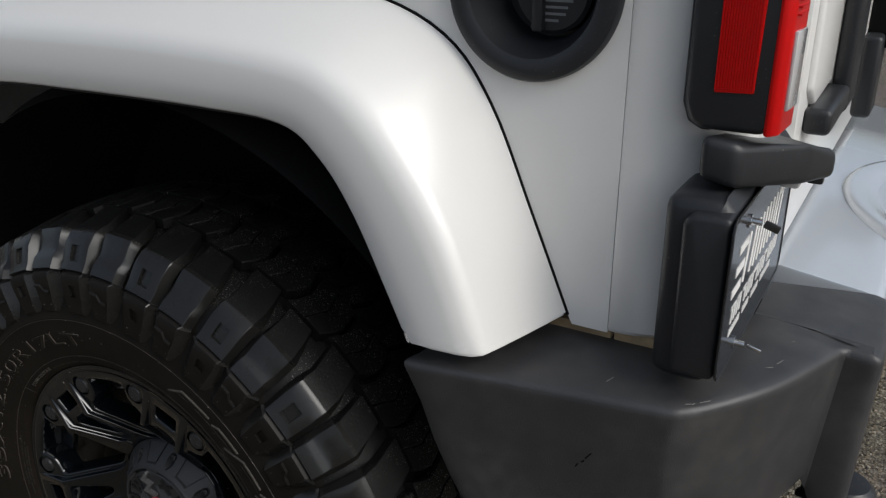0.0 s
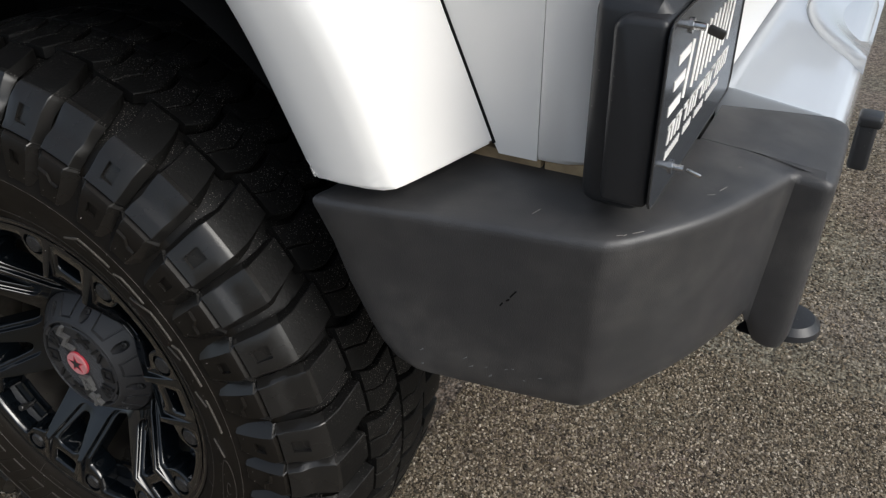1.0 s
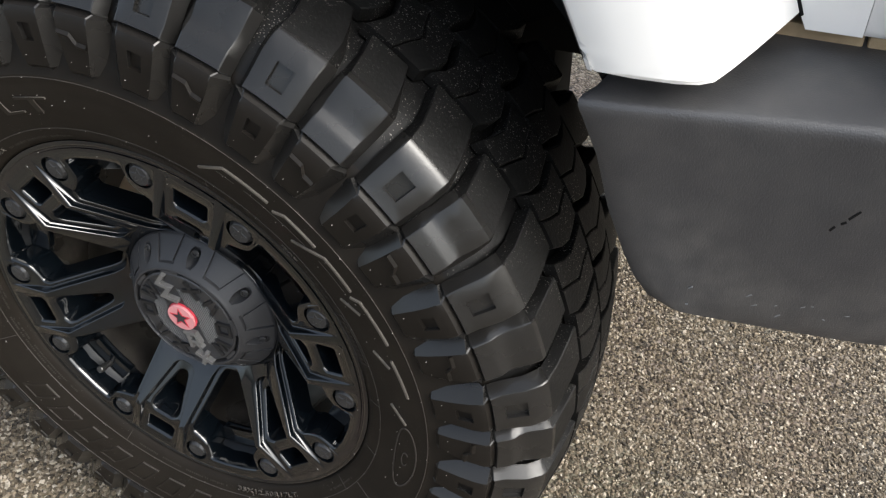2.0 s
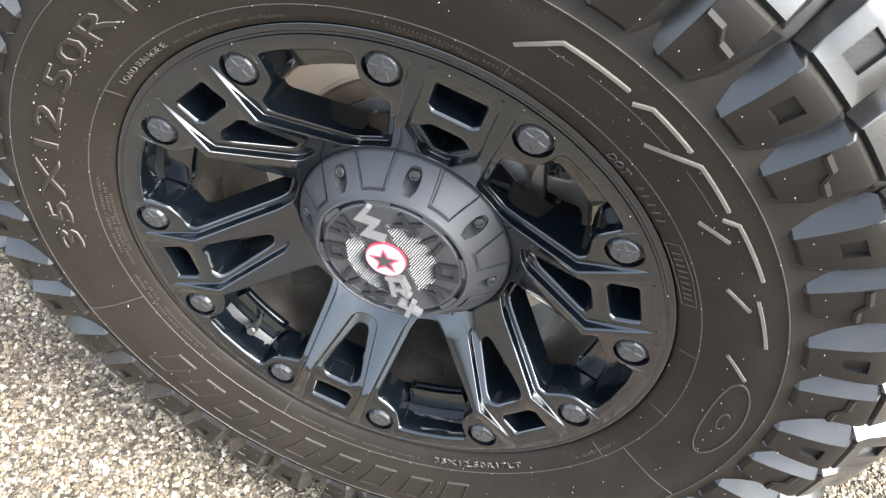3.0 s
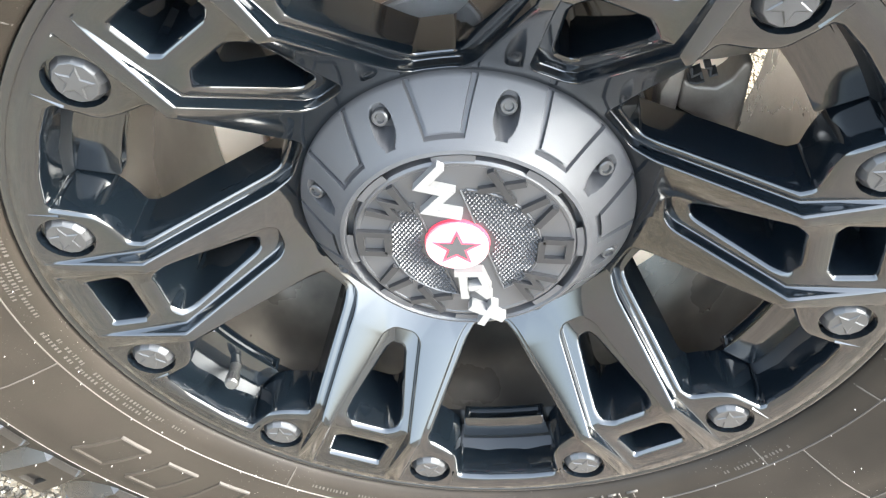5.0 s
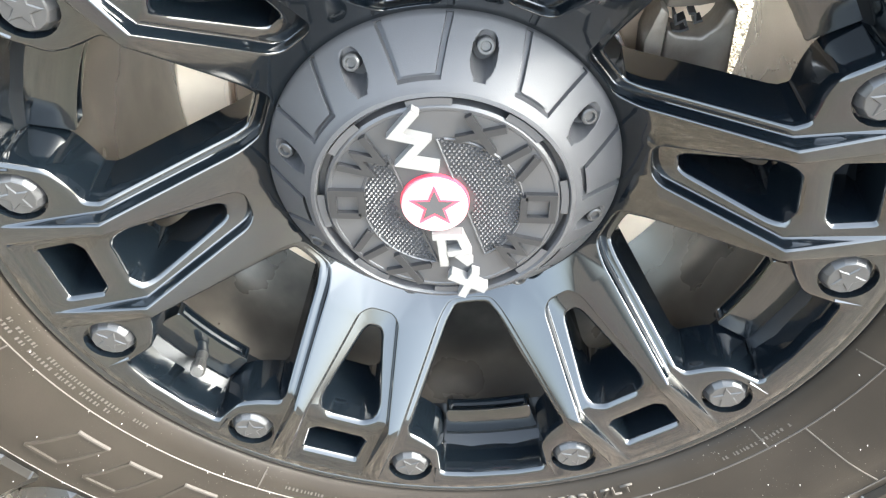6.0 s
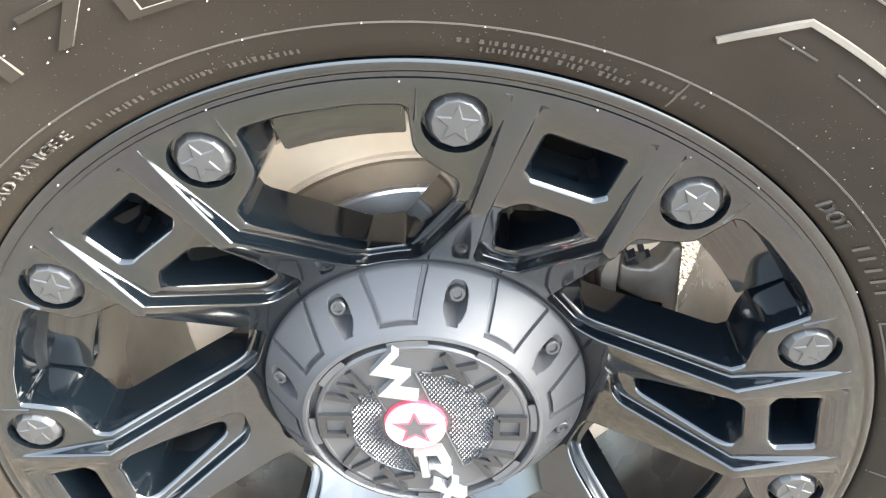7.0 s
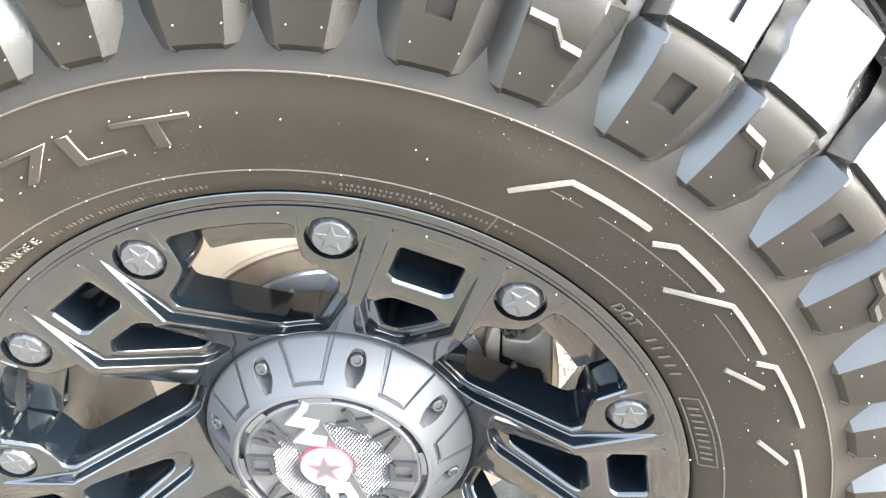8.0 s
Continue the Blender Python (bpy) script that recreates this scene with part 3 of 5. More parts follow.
# raised dark shapes round the cap's face
for base in (205, 25):
    for a, kind in ((base - 60, "zig"), (base - 24, "square"), (base + 12, "hook"), (base + 44, "cross")):
        lines = {"zig": [[(-0.009, 0.006), (-0.004, -0.006), (0.0, 0.003), (0.004, -0.006), (0.009, 0.006)]],
                 "square": [[(-0.006, -0.006), (0.006, -0.006), (0.006, 0.006), (-0.006, 0.006), (-0.006, -0.0055)]],
                 "hook": [[(-0.005, -0.006), (-0.005, 0.006)], [(0.001, 0.006), (0.006, -0.006)]],
                 "cross": [[(-0.008, -0.006), (0.008, 0.006)], [(-0.008, 0.006), (0.008, -0.006)]]}[kind]
        for level, line in enumerate(lines):
            pts = turn2(stroke([Vector(p) * 1.25 for p in line], 0.0038), a - 90)
            o = polar(0.0495, a)
            part("cap_relief", prism([(p.x + o.x, p.y + o.y + ZC) for p in pts], "y", 0.0232 - 0.0003 * level, 0.0262), RAISED, wheel, "dark raised shape", smooth=0)

# brake behind the spokes
brake = part("brake_disc", turned([(0.1265, 0.120), (0.1275, 0.1085), (0.1285, 0.1070), (0.1305, 0.1070), (0.1315, 0.1095), (0.1580, 0.1095), (0.1595, 0.111), (0.1595, 0.132), (0.10, 0.132)], 96), STEEL, car, "worn steel brake disc with brown tint", smooth=25)
part("disc_hat", turned([(0.0, 0.075), (0.070, 0.075), (0.076, 0.079), (0.0880, 0.103), (0.0905, 0.1055), (0.1060, 0.1075), (0.1075, 0.1085), (0.1080, 0.120)], 96), HAT, brake, "bright steel disc hat", smooth=25)
part("disc_groove", turned([(0.1070, 0.1130), (0.1090, 0.1100), (0.1245, 0.1100), (0.1262, 0.1140), (0.1280, 0.1140)], 96), BAND, brake, "browned band inside the disc", smooth=25)
caliper = part("brake_caliper", prism([(x, ZC + z) for x, z in ((0.114, 0.049), (0.132, 0.040), (0.142, 0.038), (0.1455, 0.030), (0.147, 0.008), (0.153, 0.008), (0.1505, 0.046), (0.1475, 0.081), (0.1425, 0.081), (0.138, 0.070), (0.132, 0.064), (0.119, 0.065), (0.113, 0.069))][::-1], "y", 0.092, 0.16, 0.0022, 3), CAST, car, "cast metal brake caliper with a hollowed top")
# a near-black block stands for the shade in the caliper's hollow
part("bore_shade", prism([(x, ZC + z) for x, z in ((0.108, -0.004), (0.149, -0.004), (0.149, 0.052), (0.108, 0.056))][::-1], "y", 0.104, 0.15, 0.002), DARK, caliper, "black block for the shade inside the caliper")
part("caliper_bracket", prism([(x, ZC + z) for x, z in ((0.110, 0.078), (0.128, 0.080), (0.148, 0.085), (0.151, 0.094), (0.113, 0.097))][::-1], "y", 0.094, 0.13, 0.003), CAST, caliper, "grey cast bracket")
part("caliper_arm", prism([(x, ZC + z) for x, z in ((0.1015, 0.063), (0.1050, 0.020), (0.1125, 0.020), (0.1120, 0.079), (0.1070, 0.083))][::-1], "y", 0.088, 0.12, 0.002), CAST, caliper, "grey cast arm")
for line in (((0.1145, 0.0790), (0.1160, 0.0735), (0.1200, 0.0760), (0.1215, 0.0725)), ((0.1215, 0.0795), (0.1245, 0.0795), (0.1255, 0.0745), (0.1290, 0.0760)), ((0.1150, 0.0700), (0.1190, 0.0695), (0.1230, 0.0712))):
    part("caliper_spring", prism([(p.x, ZC + p.y) for p in stroke(line, 0.0013)], "y", 0.088, 0.096), BOLT, caliper, "dark pad spring clip", smooth=0)
part("bore_screw", turned([(0.0, 0.1005), (0.0018, 0.1005), (0.0024, 0.1015), (0.0024, 0.106)], 12, centre=Vector((0.1235, 0, ZC + 0.032))), CAST, caliper, "small screw")
part("axle_tube", turned([(0.0, 0.132), (0.055, 0.134), (0.055, 0.20), (0.042, 0.22), (0.042, 1.6), (0.0, 1.6)], 32), DARK, car, "black axle tube")

# ---- tyre ----
PITCHES, PITCH_PHASE = 21, 26.4
STEP = 360 / PITCHES
TYRE_MID = 0.130
CARCASS = [(0.2368, 0.0100), (0.2362, -0.0005), (0.2385, -0.0045), (0.2460, -0.0080), (0.2530, -0.0113), (0.2550, -0.0120), (0.2700, -0.0180), (0.2850, -0.0232),
           (0.2980, -0.0256), (0.3092, -0.0262), (0.3106, -0.0268), (0.3116, -0.0268), (0.3130, -0.0262), (0.3200, -0.0250), (0.3300, -0.0222), (0.3450, -0.0180), (0.3600, -0.0145), (0.3750, -0.0080), (0.3880, 0.0020), (0.4000, 0.0160), (0.4100, 0.0380),
           (0.4150, 0.0750), (0.4165, 0.1300)]
profile = CARCASS + [(r, 2 * TYRE_MID - y) for r, y in CARCASS[-2::-1]]
tyre = part("tyre", turned(profile, 180), RUBBER, car, "black mud-terrain tyre with dark brown sidewall sheen", smooth=40)


tyre.data.materials.append(TREAD)
tyre.data.materials.append(LUG)
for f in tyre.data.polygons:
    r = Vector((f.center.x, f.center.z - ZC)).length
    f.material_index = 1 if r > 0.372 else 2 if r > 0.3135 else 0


def tread_block(stations, sunk=(), mirror=False):
    """A rubber block along its stations of (y, r, left, right, drop): top surface, and walls down to the carcass."""
    bm = bmesh.new()
    rows = []
    for y, r, lo, hi, drop in stations:
        yy = 2 * TYRE_MID - y if mirror else y
        side = -1 if mirror else 1
        k = min(max((0.06 - y) / 0.06, 0.0), 1.0)          # walls lean towards the tyre's middle on the shoulder
        base = (r - drop * (1 - 0.5 * k), yy + side * drop * 0.75 * k)
        draft = 0.2 + 0.75 * k * min(drop / 0.008, 1.0)
        if r < 0.3750:                                     # the lower lugs have broad scooped flanks
            base, draft = (r - 0.3 * drop, yy + side * drop * 1.15), 0.1 + 1.9 * min(drop / 0.009, 1.0)
        cols = [lo, lo + 0.16, lo + (hi - lo) * 0.30, lo + (hi - lo) * 0.70, hi - 0.16, hi]
        row = [wheel_at(base[0], lo - draft, base[1])]
        for c, a in enumerate(cols):
            row.append(wheel_at(r - (0.0009 if c in (0, 5) else 0.0), a, yy))
        row.append(wheel_at(base[0], hi + draft, base[1]))
        rows.append(row)
    first, last = rows[0], rows[-1]

    def end(row):
        return [row[0].lerp(row[-1], i / (len(row) - 1)) for i in range(len(row))]

    vs = skin(bm, [end(first)] + rows + [end(last)])
    bm.faces.ensure_lookup_table()
    cols = len(rows[0]) - 1
    for f in [bm.faces[(i + 1) * cols + 3] for i in sunk]:
        bmesh.ops.inset_individual(bm, faces=[f], thickness=0.0012, depth=0.0)
        n = f.normal.copy()
        out = (f.calc_center_median() - C)
        n = n if n.dot(Vector((out.x, -0.3 if not mirror else 0.3, out.z))) > 0 else -n
        bmesh.ops.inset_individual(bm, faces=[f], thickness=0.0006, depth=0.0)
        for v in f.verts:
            v.co -= n * 0.0038
    bmesh.ops.recalc_face_normals(bm, faces=bm.faces[:])
    bmesh.ops.remove_doubles(bm, verts=bm.verts[:], dist=1e-6)
    return bm


SHOULDER_A = [(-0.0254, 0.3205, -1.9, 2.1, 0.002), (-0.0286, 0.3240, -2.1, 2.2, 0.004), (-0.0292, 0.3390, -2.5, 2.3, 0.008), (-0.0292, 0.3455, -2.6, 2.3, 0.010), (-0.0288, 0.3610, -2.8, 2.4, 0.012), (-0.0278, 0.3695, -2.8, 2.5, 0.012), (-0.0258, 0.3735, -2.8, 2.5, 0.008), (-0.0200, 0.3757, -3.0, 3.0, 0.011), (-0.0225, 0.3790, -3.1, 3.1, 0.014),
              (-0.0165, 0.3870, -3.1, 3.1, 0.014), (-0.0070, 0.4065, -3.1, 3.1, 0.014), (0.0035, 0.4178, -3.1, 3.1, 0.015), (0.0095, 0.4206, -3.1, 3.1, 0.015), (0.0300, 0.4235, -2.8, 3.2, 0.014), (0.0520, 0.4268, -1.9, 4.0, 0.014), (0.0690, 0.4290, -0.9, 4.7, 0.014)]
SHOULDER_B = [(-0.0254, 0.3205, -1.3, 2.0, 0.002), (-0.0284, 0.3240, -1.5, 2.1, 0.004), (-0.0292, 0.3370, -1.9, 2.2, 0.008), (-0.0290, 0.3540, -2.3, 2.3, 0.012), (-0.0278, 0.3695, -2.4, 2.4, 0.012), (-0.0258, 0.3735, -2.4, 2.4, 0.008), (-0.0200, 0.3757, -2.8, 2.8, 0.011), (-0.0225, 0.3790, -2.9, 2.9, 0.013), (-0.0160, 0.3885, -2.9, 2.9, 0.013),
              (-0.0128, 0.3920, -2.9, 2.9, 0.011), (-0.0076, 0.3950, -2.9, 2.9, 0.009), (-0.0032, 0.3998, -2.9, 2.9, 0.008), (0.0004, 0.4065, -2.9, 2.9, 0.009), (0.0044, 0.4138, -2.9, 2.9, 0.012), (0.0095, 0.4206, -2.9, 2.9, 0.014), (0.0150, 0.4215, -2.9, 2.9, 0.014), (0.0400, 0.4250, -2.0, 3.4, 0.014), (0.0590, 0.4278, -1.0, 4.0, 0.014)]
CENTRE_L = [(0.0735, 0.4298, -2.4, 1.2, 0.012), (0.0870, 0.4312, -3.5, 0.4, 0.013), (0.1020, 0.4320, -3.9, -0.2, 0.013), (0.1140, 0.4325, -3.4, 0.4, 0.013), (0.1275, 0.4328, -2.6, 0.9, 0.013)]
CENTRE_R = [(0.0735, 0.4298, 1.45, 5.0, 0.012), (0.0870, 0.4312, 0.65, 4.0, 0.013), (0.1020, 0.4320, 0.05, 3.6, 0.013), (0.1140, 0.4325, 0.65, 4.1, 0.013), (0.1275, 0.4328, 1.15, 4.8, 0.013)]
CENTRE_BL = [(0.0640, 0.4288, -2.6, 1.0, 0.012), (0.0800, 0.4310, -3.7, 0.3, 0.013), (0.0960, 0.4318, -4.0, -0.6, 0.013), (0.1100, 0.4324, -3.4, 0.2, 0.013), (0.1275, 0.4328, -2.8, 0.8, 0.013)]
CENTRE_BR = [(0.0640, 0.4288, 1.25, 4.8, 0.012), (0.0800, 0.4310, 0.55, 3.9, 0.013), (0.0960, 0.4318, -0.35, 3.4, 0.013), (0.1100, 0.4324, 0.45, 3.9, 0.013), (0.1275, 0.4328, 1.05, 4.6, 0.013)]
LUG_PHASE = 9.1
kinds = [(SHOULDER_A, (3, 9), False, 0.0), (SHOULDER_B, (), False, LUG_PHASE), (CENTRE_L, (), False, 1.0), (CENTRE_R, (), False, 1.0), (CENTRE_BL, (), False, 1.0 + STEP / 2), (CENTRE_BR, (), False, 1.0 + STEP / 2),
         (SHOULDER_A, (), True, STEP / 4), (SHOULDER_B, (), True, STEP * 0.75), (CENTRE_L, (), True, STEP / 4 - 2.0), (CENTRE_R, (), True, STEP / 4 - 2.0), (CENTRE_BL, (), True, STEP * 0.75 - 2.0), (CENTRE_BR, (), True, STEP * 0.75 - 2.0)]
for stations, sunk, mirror, phase in kinds:
    block = part("tread_block", tread_block(stations, sunk, mirror), FACET, tyre, smooth=24)
    block.data.materials.append(TREAD)
    block.data.materials.append(LUG)
    for f in block.data.polygons:
        out = Vector((f.center.x, f.center.z - ZC))
        low = out.length < 0.3748 and abs(f.normal.x * out.y - f.normal.z * out.x) < 0.3 * out.length     # flanks stay mould-smooth
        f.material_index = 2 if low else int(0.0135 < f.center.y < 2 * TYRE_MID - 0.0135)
    block.matrix_basis = around(PITCH_PHASE + phase)
    for k in range(1, PITCHES):
        share(block, around(PITCH_PHASE + phase + STEP * k))


def lug_step():
    """A low bent bar across the lower part of a plain lug."""
    bm = bmesh.new()
    rows = []
    for r, a, y in ((0.3480, -2.1, -0.0292), (0.3490, -0.6, -0.0292), (0.3560, 0.3, -0.0290), (0.3570, 2.2, -0.0290)):
        rows.append([wheel_at(r - 0.0016, a, y + 0.0012), wheel_at(r - 0.0012, a, y - 0.0012), wheel_at(r + 0.0014, a, y - 0.0022), wheel_at(r + 0.0040, a, y - 0.0002)])
    skin(bm, rows)
    bmesh.ops.recalc_face_normals(bm, faces=bm.faces[:])
    return bm


step_bar = part("lug_step", lug_step(), LUG, tyre, smooth=18)
step_bar.matrix_basis = around(PITCH_PHASE + LUG_PHASE)
for k in range(1, PITCHES):
    share(step_bar, around(PITCH_PHASE + LUG_PHASE + STEP * k))


def sidewall(r):
    for (r0, y0), (r1, y1) in zip(CARCASS, CARCASS[1:]):
        if r0 <= r <= r1:
            return y0 + (y1 - y0) * (r - r0) / max(r1 - r0, 1e-6)
    return -0.02


def raised_line(points, width=0.0022, height=0.0016, bm=None):
    """A moulded bar on the sidewall through points of (radius, angle)."""
    bm = bm or bmesh.new()
    dense = []
    for (r0, a0), (r1, a1) in zip(points, points[1:]):
        n = max(2, int(abs(a1 - a0) / 1.5) + int(abs(r1 - r0) / 0.008) + 1)
        dense += [(r0 + (r1 - r0) * i / n, a0 + (a1 - a0) * i / n) for i in range(n)]
    dense.append(points[-1])
    flat = [polar(r, a) for r, a in dense]
    rows = []
    for i, p in enumerate(flat):
        d = (flat[min(i + 1, len(flat) - 1)] - flat[max(i - 1, 0)]).normalized()
        n = Vector((-d.y, d.x))
        row = []
        for s, h in ((-0.5, -0.001), (-0.36, height), (0.36, height), (0.5, -0.001)):
            q = p + n * (s * width)
            row.append(Vector((q.x, sidewall(q.length) - h, ZC + q.y)))
        rows.append(row)
    vs = skin(bm, rows)
    bm.faces.new(vs[0]), bm.faces.new(vs[-1])
    return bm


for r in (0.2540, 0.3111):
    y = sidewall(r)
    part("sidewall_ring", turned([(r - 0.0006, y + 0.0004), (r - 0.0003, y - 0.0005), (r + 0.0003, y - 0.0005), (r + 0.0006, y + 0.0004)], 180), MARK, tyre, "thin moulded ring")
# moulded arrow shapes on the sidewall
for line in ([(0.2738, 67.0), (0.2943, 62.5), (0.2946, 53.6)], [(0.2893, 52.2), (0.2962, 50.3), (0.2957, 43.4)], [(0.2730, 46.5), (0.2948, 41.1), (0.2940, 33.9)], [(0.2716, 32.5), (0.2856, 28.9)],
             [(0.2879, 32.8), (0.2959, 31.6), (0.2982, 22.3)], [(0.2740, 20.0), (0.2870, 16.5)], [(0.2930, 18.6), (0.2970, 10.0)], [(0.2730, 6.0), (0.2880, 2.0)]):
    part("sidewall_arrow", raised_line(line, 0.0030, 0.0018), ARROW, tyre, "moulded arrow on the sidewall, its glint put into the colour")
for r, a0, a1 in ((0.2846, 58.0, 44.5), (0.2846, 41.0, 34.0), (0.2846, 63.5, 60.0)):
    part("mould_line", raised_line([(r, a0), (r, a1)], 0.0010, 0.0006), MARK, tyre, "thin moulded arc")
for radial, turn, width in ((0.0125, 9.6, 0.0016), (0.0036, 2.0, 0.0012)):
    ring = [(0.2875 + radial * math.cos(2 * math.pi * k / 32), -8.8 + turn * math.sin(2 * math.pi * k / 32)) for k in range(33)]
    part("sidewall_oval", raised_line(ring if radial > 0.01 else ring[4:30], width, 0.0010), MARK, tyre, "moulded oval on the sidewall")
for r0, r1, a in ((0.2380, 0.2545, 66.0), (0.2380, 0.2545, 141.5), (0.2545, 0.3100, -161.0), (0.2380, 0.2545, -16.5), (0.2545, 0.3100, -31.0), (0.2380, 0.2545, 1.5), (0.2380, 0.2545, -37.0), (0.2380, 0.2545, -118.0)):
    part("mould_line", raised_line([(r0, a), (r1, a)], 0.0011, 0.0005), MARK, tyre, "thin mould seam")


def words(text, size, depth=0.0013):
    """A mesh of the words, drawn with the built-in font, lying in a plane."""
    cu = bpy.data.curves.new("words", "FONT")
    cu.body, cu.size, cu.extrude, cu.resolution_u = text, size, depth, 2
    ob = new("words", cu)
    bpy.context.view_layer.update()
    me = bpy.data.meshes.new_from_object(ob.evaluated_get(bpy.context.evaluated_depsgraph_get()))
    bpy.data.objects.remove(ob)
    bm = bmesh.new()
    bm.from_mesh(me)
    bpy.data.meshes.remove(me)
    return bm


def curved_words(text, size, r, start, end, name="sidewall_lettering", label="", inward=False, face=None):
    """Words bent along the sidewall from the angle start to the angle end."""
    bm = words(text, size)
    bm.normal_update()
    for f in bm.faces:          # the glint along the moulded edges is put into their colour
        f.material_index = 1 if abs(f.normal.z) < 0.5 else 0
    xs = [v.co.x for v in bm.verts]
    lo, hi = min(xs), max(xs)
    for v in bm.verts:
        a = start + (end - start) * (v.co.x - lo) / (hi - lo)
        rr = r - v.co.y if inward else r + v.co.y
        up = v.co.z
        v.co = wheel_at(rr, a, sidewall(rr) - 0.0004 - up)
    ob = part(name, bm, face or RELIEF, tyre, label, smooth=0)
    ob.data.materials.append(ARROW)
    return ob


SIZE = "35X12.50R17LT"
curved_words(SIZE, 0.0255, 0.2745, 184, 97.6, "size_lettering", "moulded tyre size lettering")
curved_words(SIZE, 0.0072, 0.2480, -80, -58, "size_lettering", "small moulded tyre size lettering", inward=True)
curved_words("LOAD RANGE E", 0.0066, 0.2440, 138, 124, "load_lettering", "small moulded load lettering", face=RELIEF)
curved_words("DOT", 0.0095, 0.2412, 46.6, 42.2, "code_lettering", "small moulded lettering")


def bars(cells, name, label, height=0.0007):
    """Unreadable small print: rows of short bars of (radius, thickness, angle, span)."""
    bm = bmesh.new()
    for r, thick, a, span in cells:
        rows = []
        for rr in (r - thick / 2, r + thick / 2):
            rows.append([wheel_at(rr, a - span / 2, sidewall(rr) - height), wheel_at(rr, a + span / 2, sidewall(rr) - height)])
        skin(bm, rows)
    return tagged(part(name, bm, MARK, tyre, label, smooth=0), kind="stuff")


rng = random.Random(5)
cells = []
for r, a0, a1 in ((0.2440, 122, 99), (0.2470, 86, 72), (0.2435, 84, 70), (0.2470, 70, 63), (0.2480, 186, 165), (0.2440, 190, 168), (0.2405, 186, 170), (0.2480, 216, 192), (0.2440, 222, 195), (0.2470, -114, -100), (0.2475, -44, -32), (0.2470, -84, -98)):
    a = a0
    way = 1 if a1 > a0 else -1
    while (a1 - a) * way > 0:
        span = rng.uniform(0.25, 0.5)
        if rng.random() < 0.85:
            cells.append((r, 0.0022, a, span * 0.7))
            if rng.random() < 0.5:
                cells.append((r + rng.uniform(-0.0012, 0.0012), 0.0006, a, span))
        a += way * (span + 0.25)
bars(cells, "small_print", "tiny moulded sidewall print")
bars([(0.2450, 0.0066, a, 0.42) for a in (39.2, 37.6, 35.8, 34.1, 32.4, 25.4, 24.1, 22.8, 21.5, 20.2, 18.9, 17.6, 16.3, 15.2)], "code_print", "moulded code on the sidewall")
part("sidewall_arrow", raised_line([(0.2395, 27.5), (0.2500, 27.3), (0.2510, 20), (0.2505, 13.8), (0.2400, 13.5), (0.2390, 20), (0.2395, 27.5)], 0.0011, 0.0007), MARK, tyre, "moulded frame round a code")

# the large maker's name is drawn as plain slanted shapes
for k in range(9):
    a, lean = -147.5 + 8.4 * k, 3.2
    inner, outer = 0.2690 + 0.0015 * (k % 2), 0.2965
    closed = [(outer, a), (inner, a + lean), (inner, a + lean + 4.6), (outer, a + 4.6), (outer, a)]
    part("name_shape", raised_line(closed, 0.0024, 0.0013), RELIEF, tyre, "plain moulded shape on the sidewall")
    # a paler bar along the inner edge carries the shape's highlight
    part("name_shape", raised_line([(inner - 0.0006, a + lean - 0.2), (inner - 0.0006, a + lean + 4.8)], 0.0015, 0.0016), MARK, tyre, "pale bar for the highlight on a moulded shape")

# small vent nubs left by the mould
bm = bmesh.new()
rng = random.Random(9)
spots = [(0.2540, 360 * k / 36 + 4) for k in range(36)] + [(0.3111, 360 * k / 24 + 10) for k in range(24)] + [(0.2350, 360 * k / 20 + 1) for k in range(20)]
spots += [(0.2700 + 0.024 * rng.random(), 360 * rng.random()) for k in range(70)] + [(rng.choice((0.2735, 0.2835, 0.2935)), 97 + 87 * k / 44) for k in range(44)] + [(0.333, PITCH_PHASE + STEP * (k + d)) for k in range(PITCHES) for d in (-0.13, 0.08, 0.45, 0.6)]
for r, a in spots:
    y = sidewall(r) if r < 0.32 else -0.0288
    p = wheel_at(r, a, y)
    ring = [bm.verts.new(p + Vector((0.0004 * math.cos(t), -0.0006, 0.0004 * math.sin(t)))) for t in (0, 1.57, 3.14, 4.71)]
    top = bm.verts.new(p + Vector((0, -0.0018, 0)))
    for k in range(4):
        bm.faces.new((ring[k], ring[(k + 1) % 4], top))
tagged(part("vent_nub", bm, NUB, tyre, "tiny pale mould nubs", smooth=0), kind="stuff")

# ---- body ----
SIDE = 0.152        # plane of the body's side
ARCH = [(-0.411, 0.797), (-0.388, 0.846), (-0.351, 0.922), (-0.300, 0.985), (-0.189, 1.003), (-0.014, 1.008), (0.157, 1.009), (0.265, 1.004), (0.313, 0.974), (0.351, 0.922), (0.388, 0.846), (0.411, 0.797)]
CREASE = [(-0.496, 0.800), (-0.454, 0.913), (-0.406, 0.987), (-0.345, 1.049), (-0.250, 1.075), (-0.020, 1.083), (0.128, 1.082), (0.279, 1.072), (0.345, 1.049), (0.406, 0.987), (0.454, 0.913), (0.496, 0.800)]
SEAM = [(-0.535, 0.805), (-0.495, 0.900), (-0.462, 0.971), (-0.429, 1.047), (-0.330, 1.120), (-0.020, 1.140), (0.140, 1.140), (0.290, 1.122), (0.385, 1.085), (0.440, 1.020), (0.490, 0.910), (0.535, 0.806)]


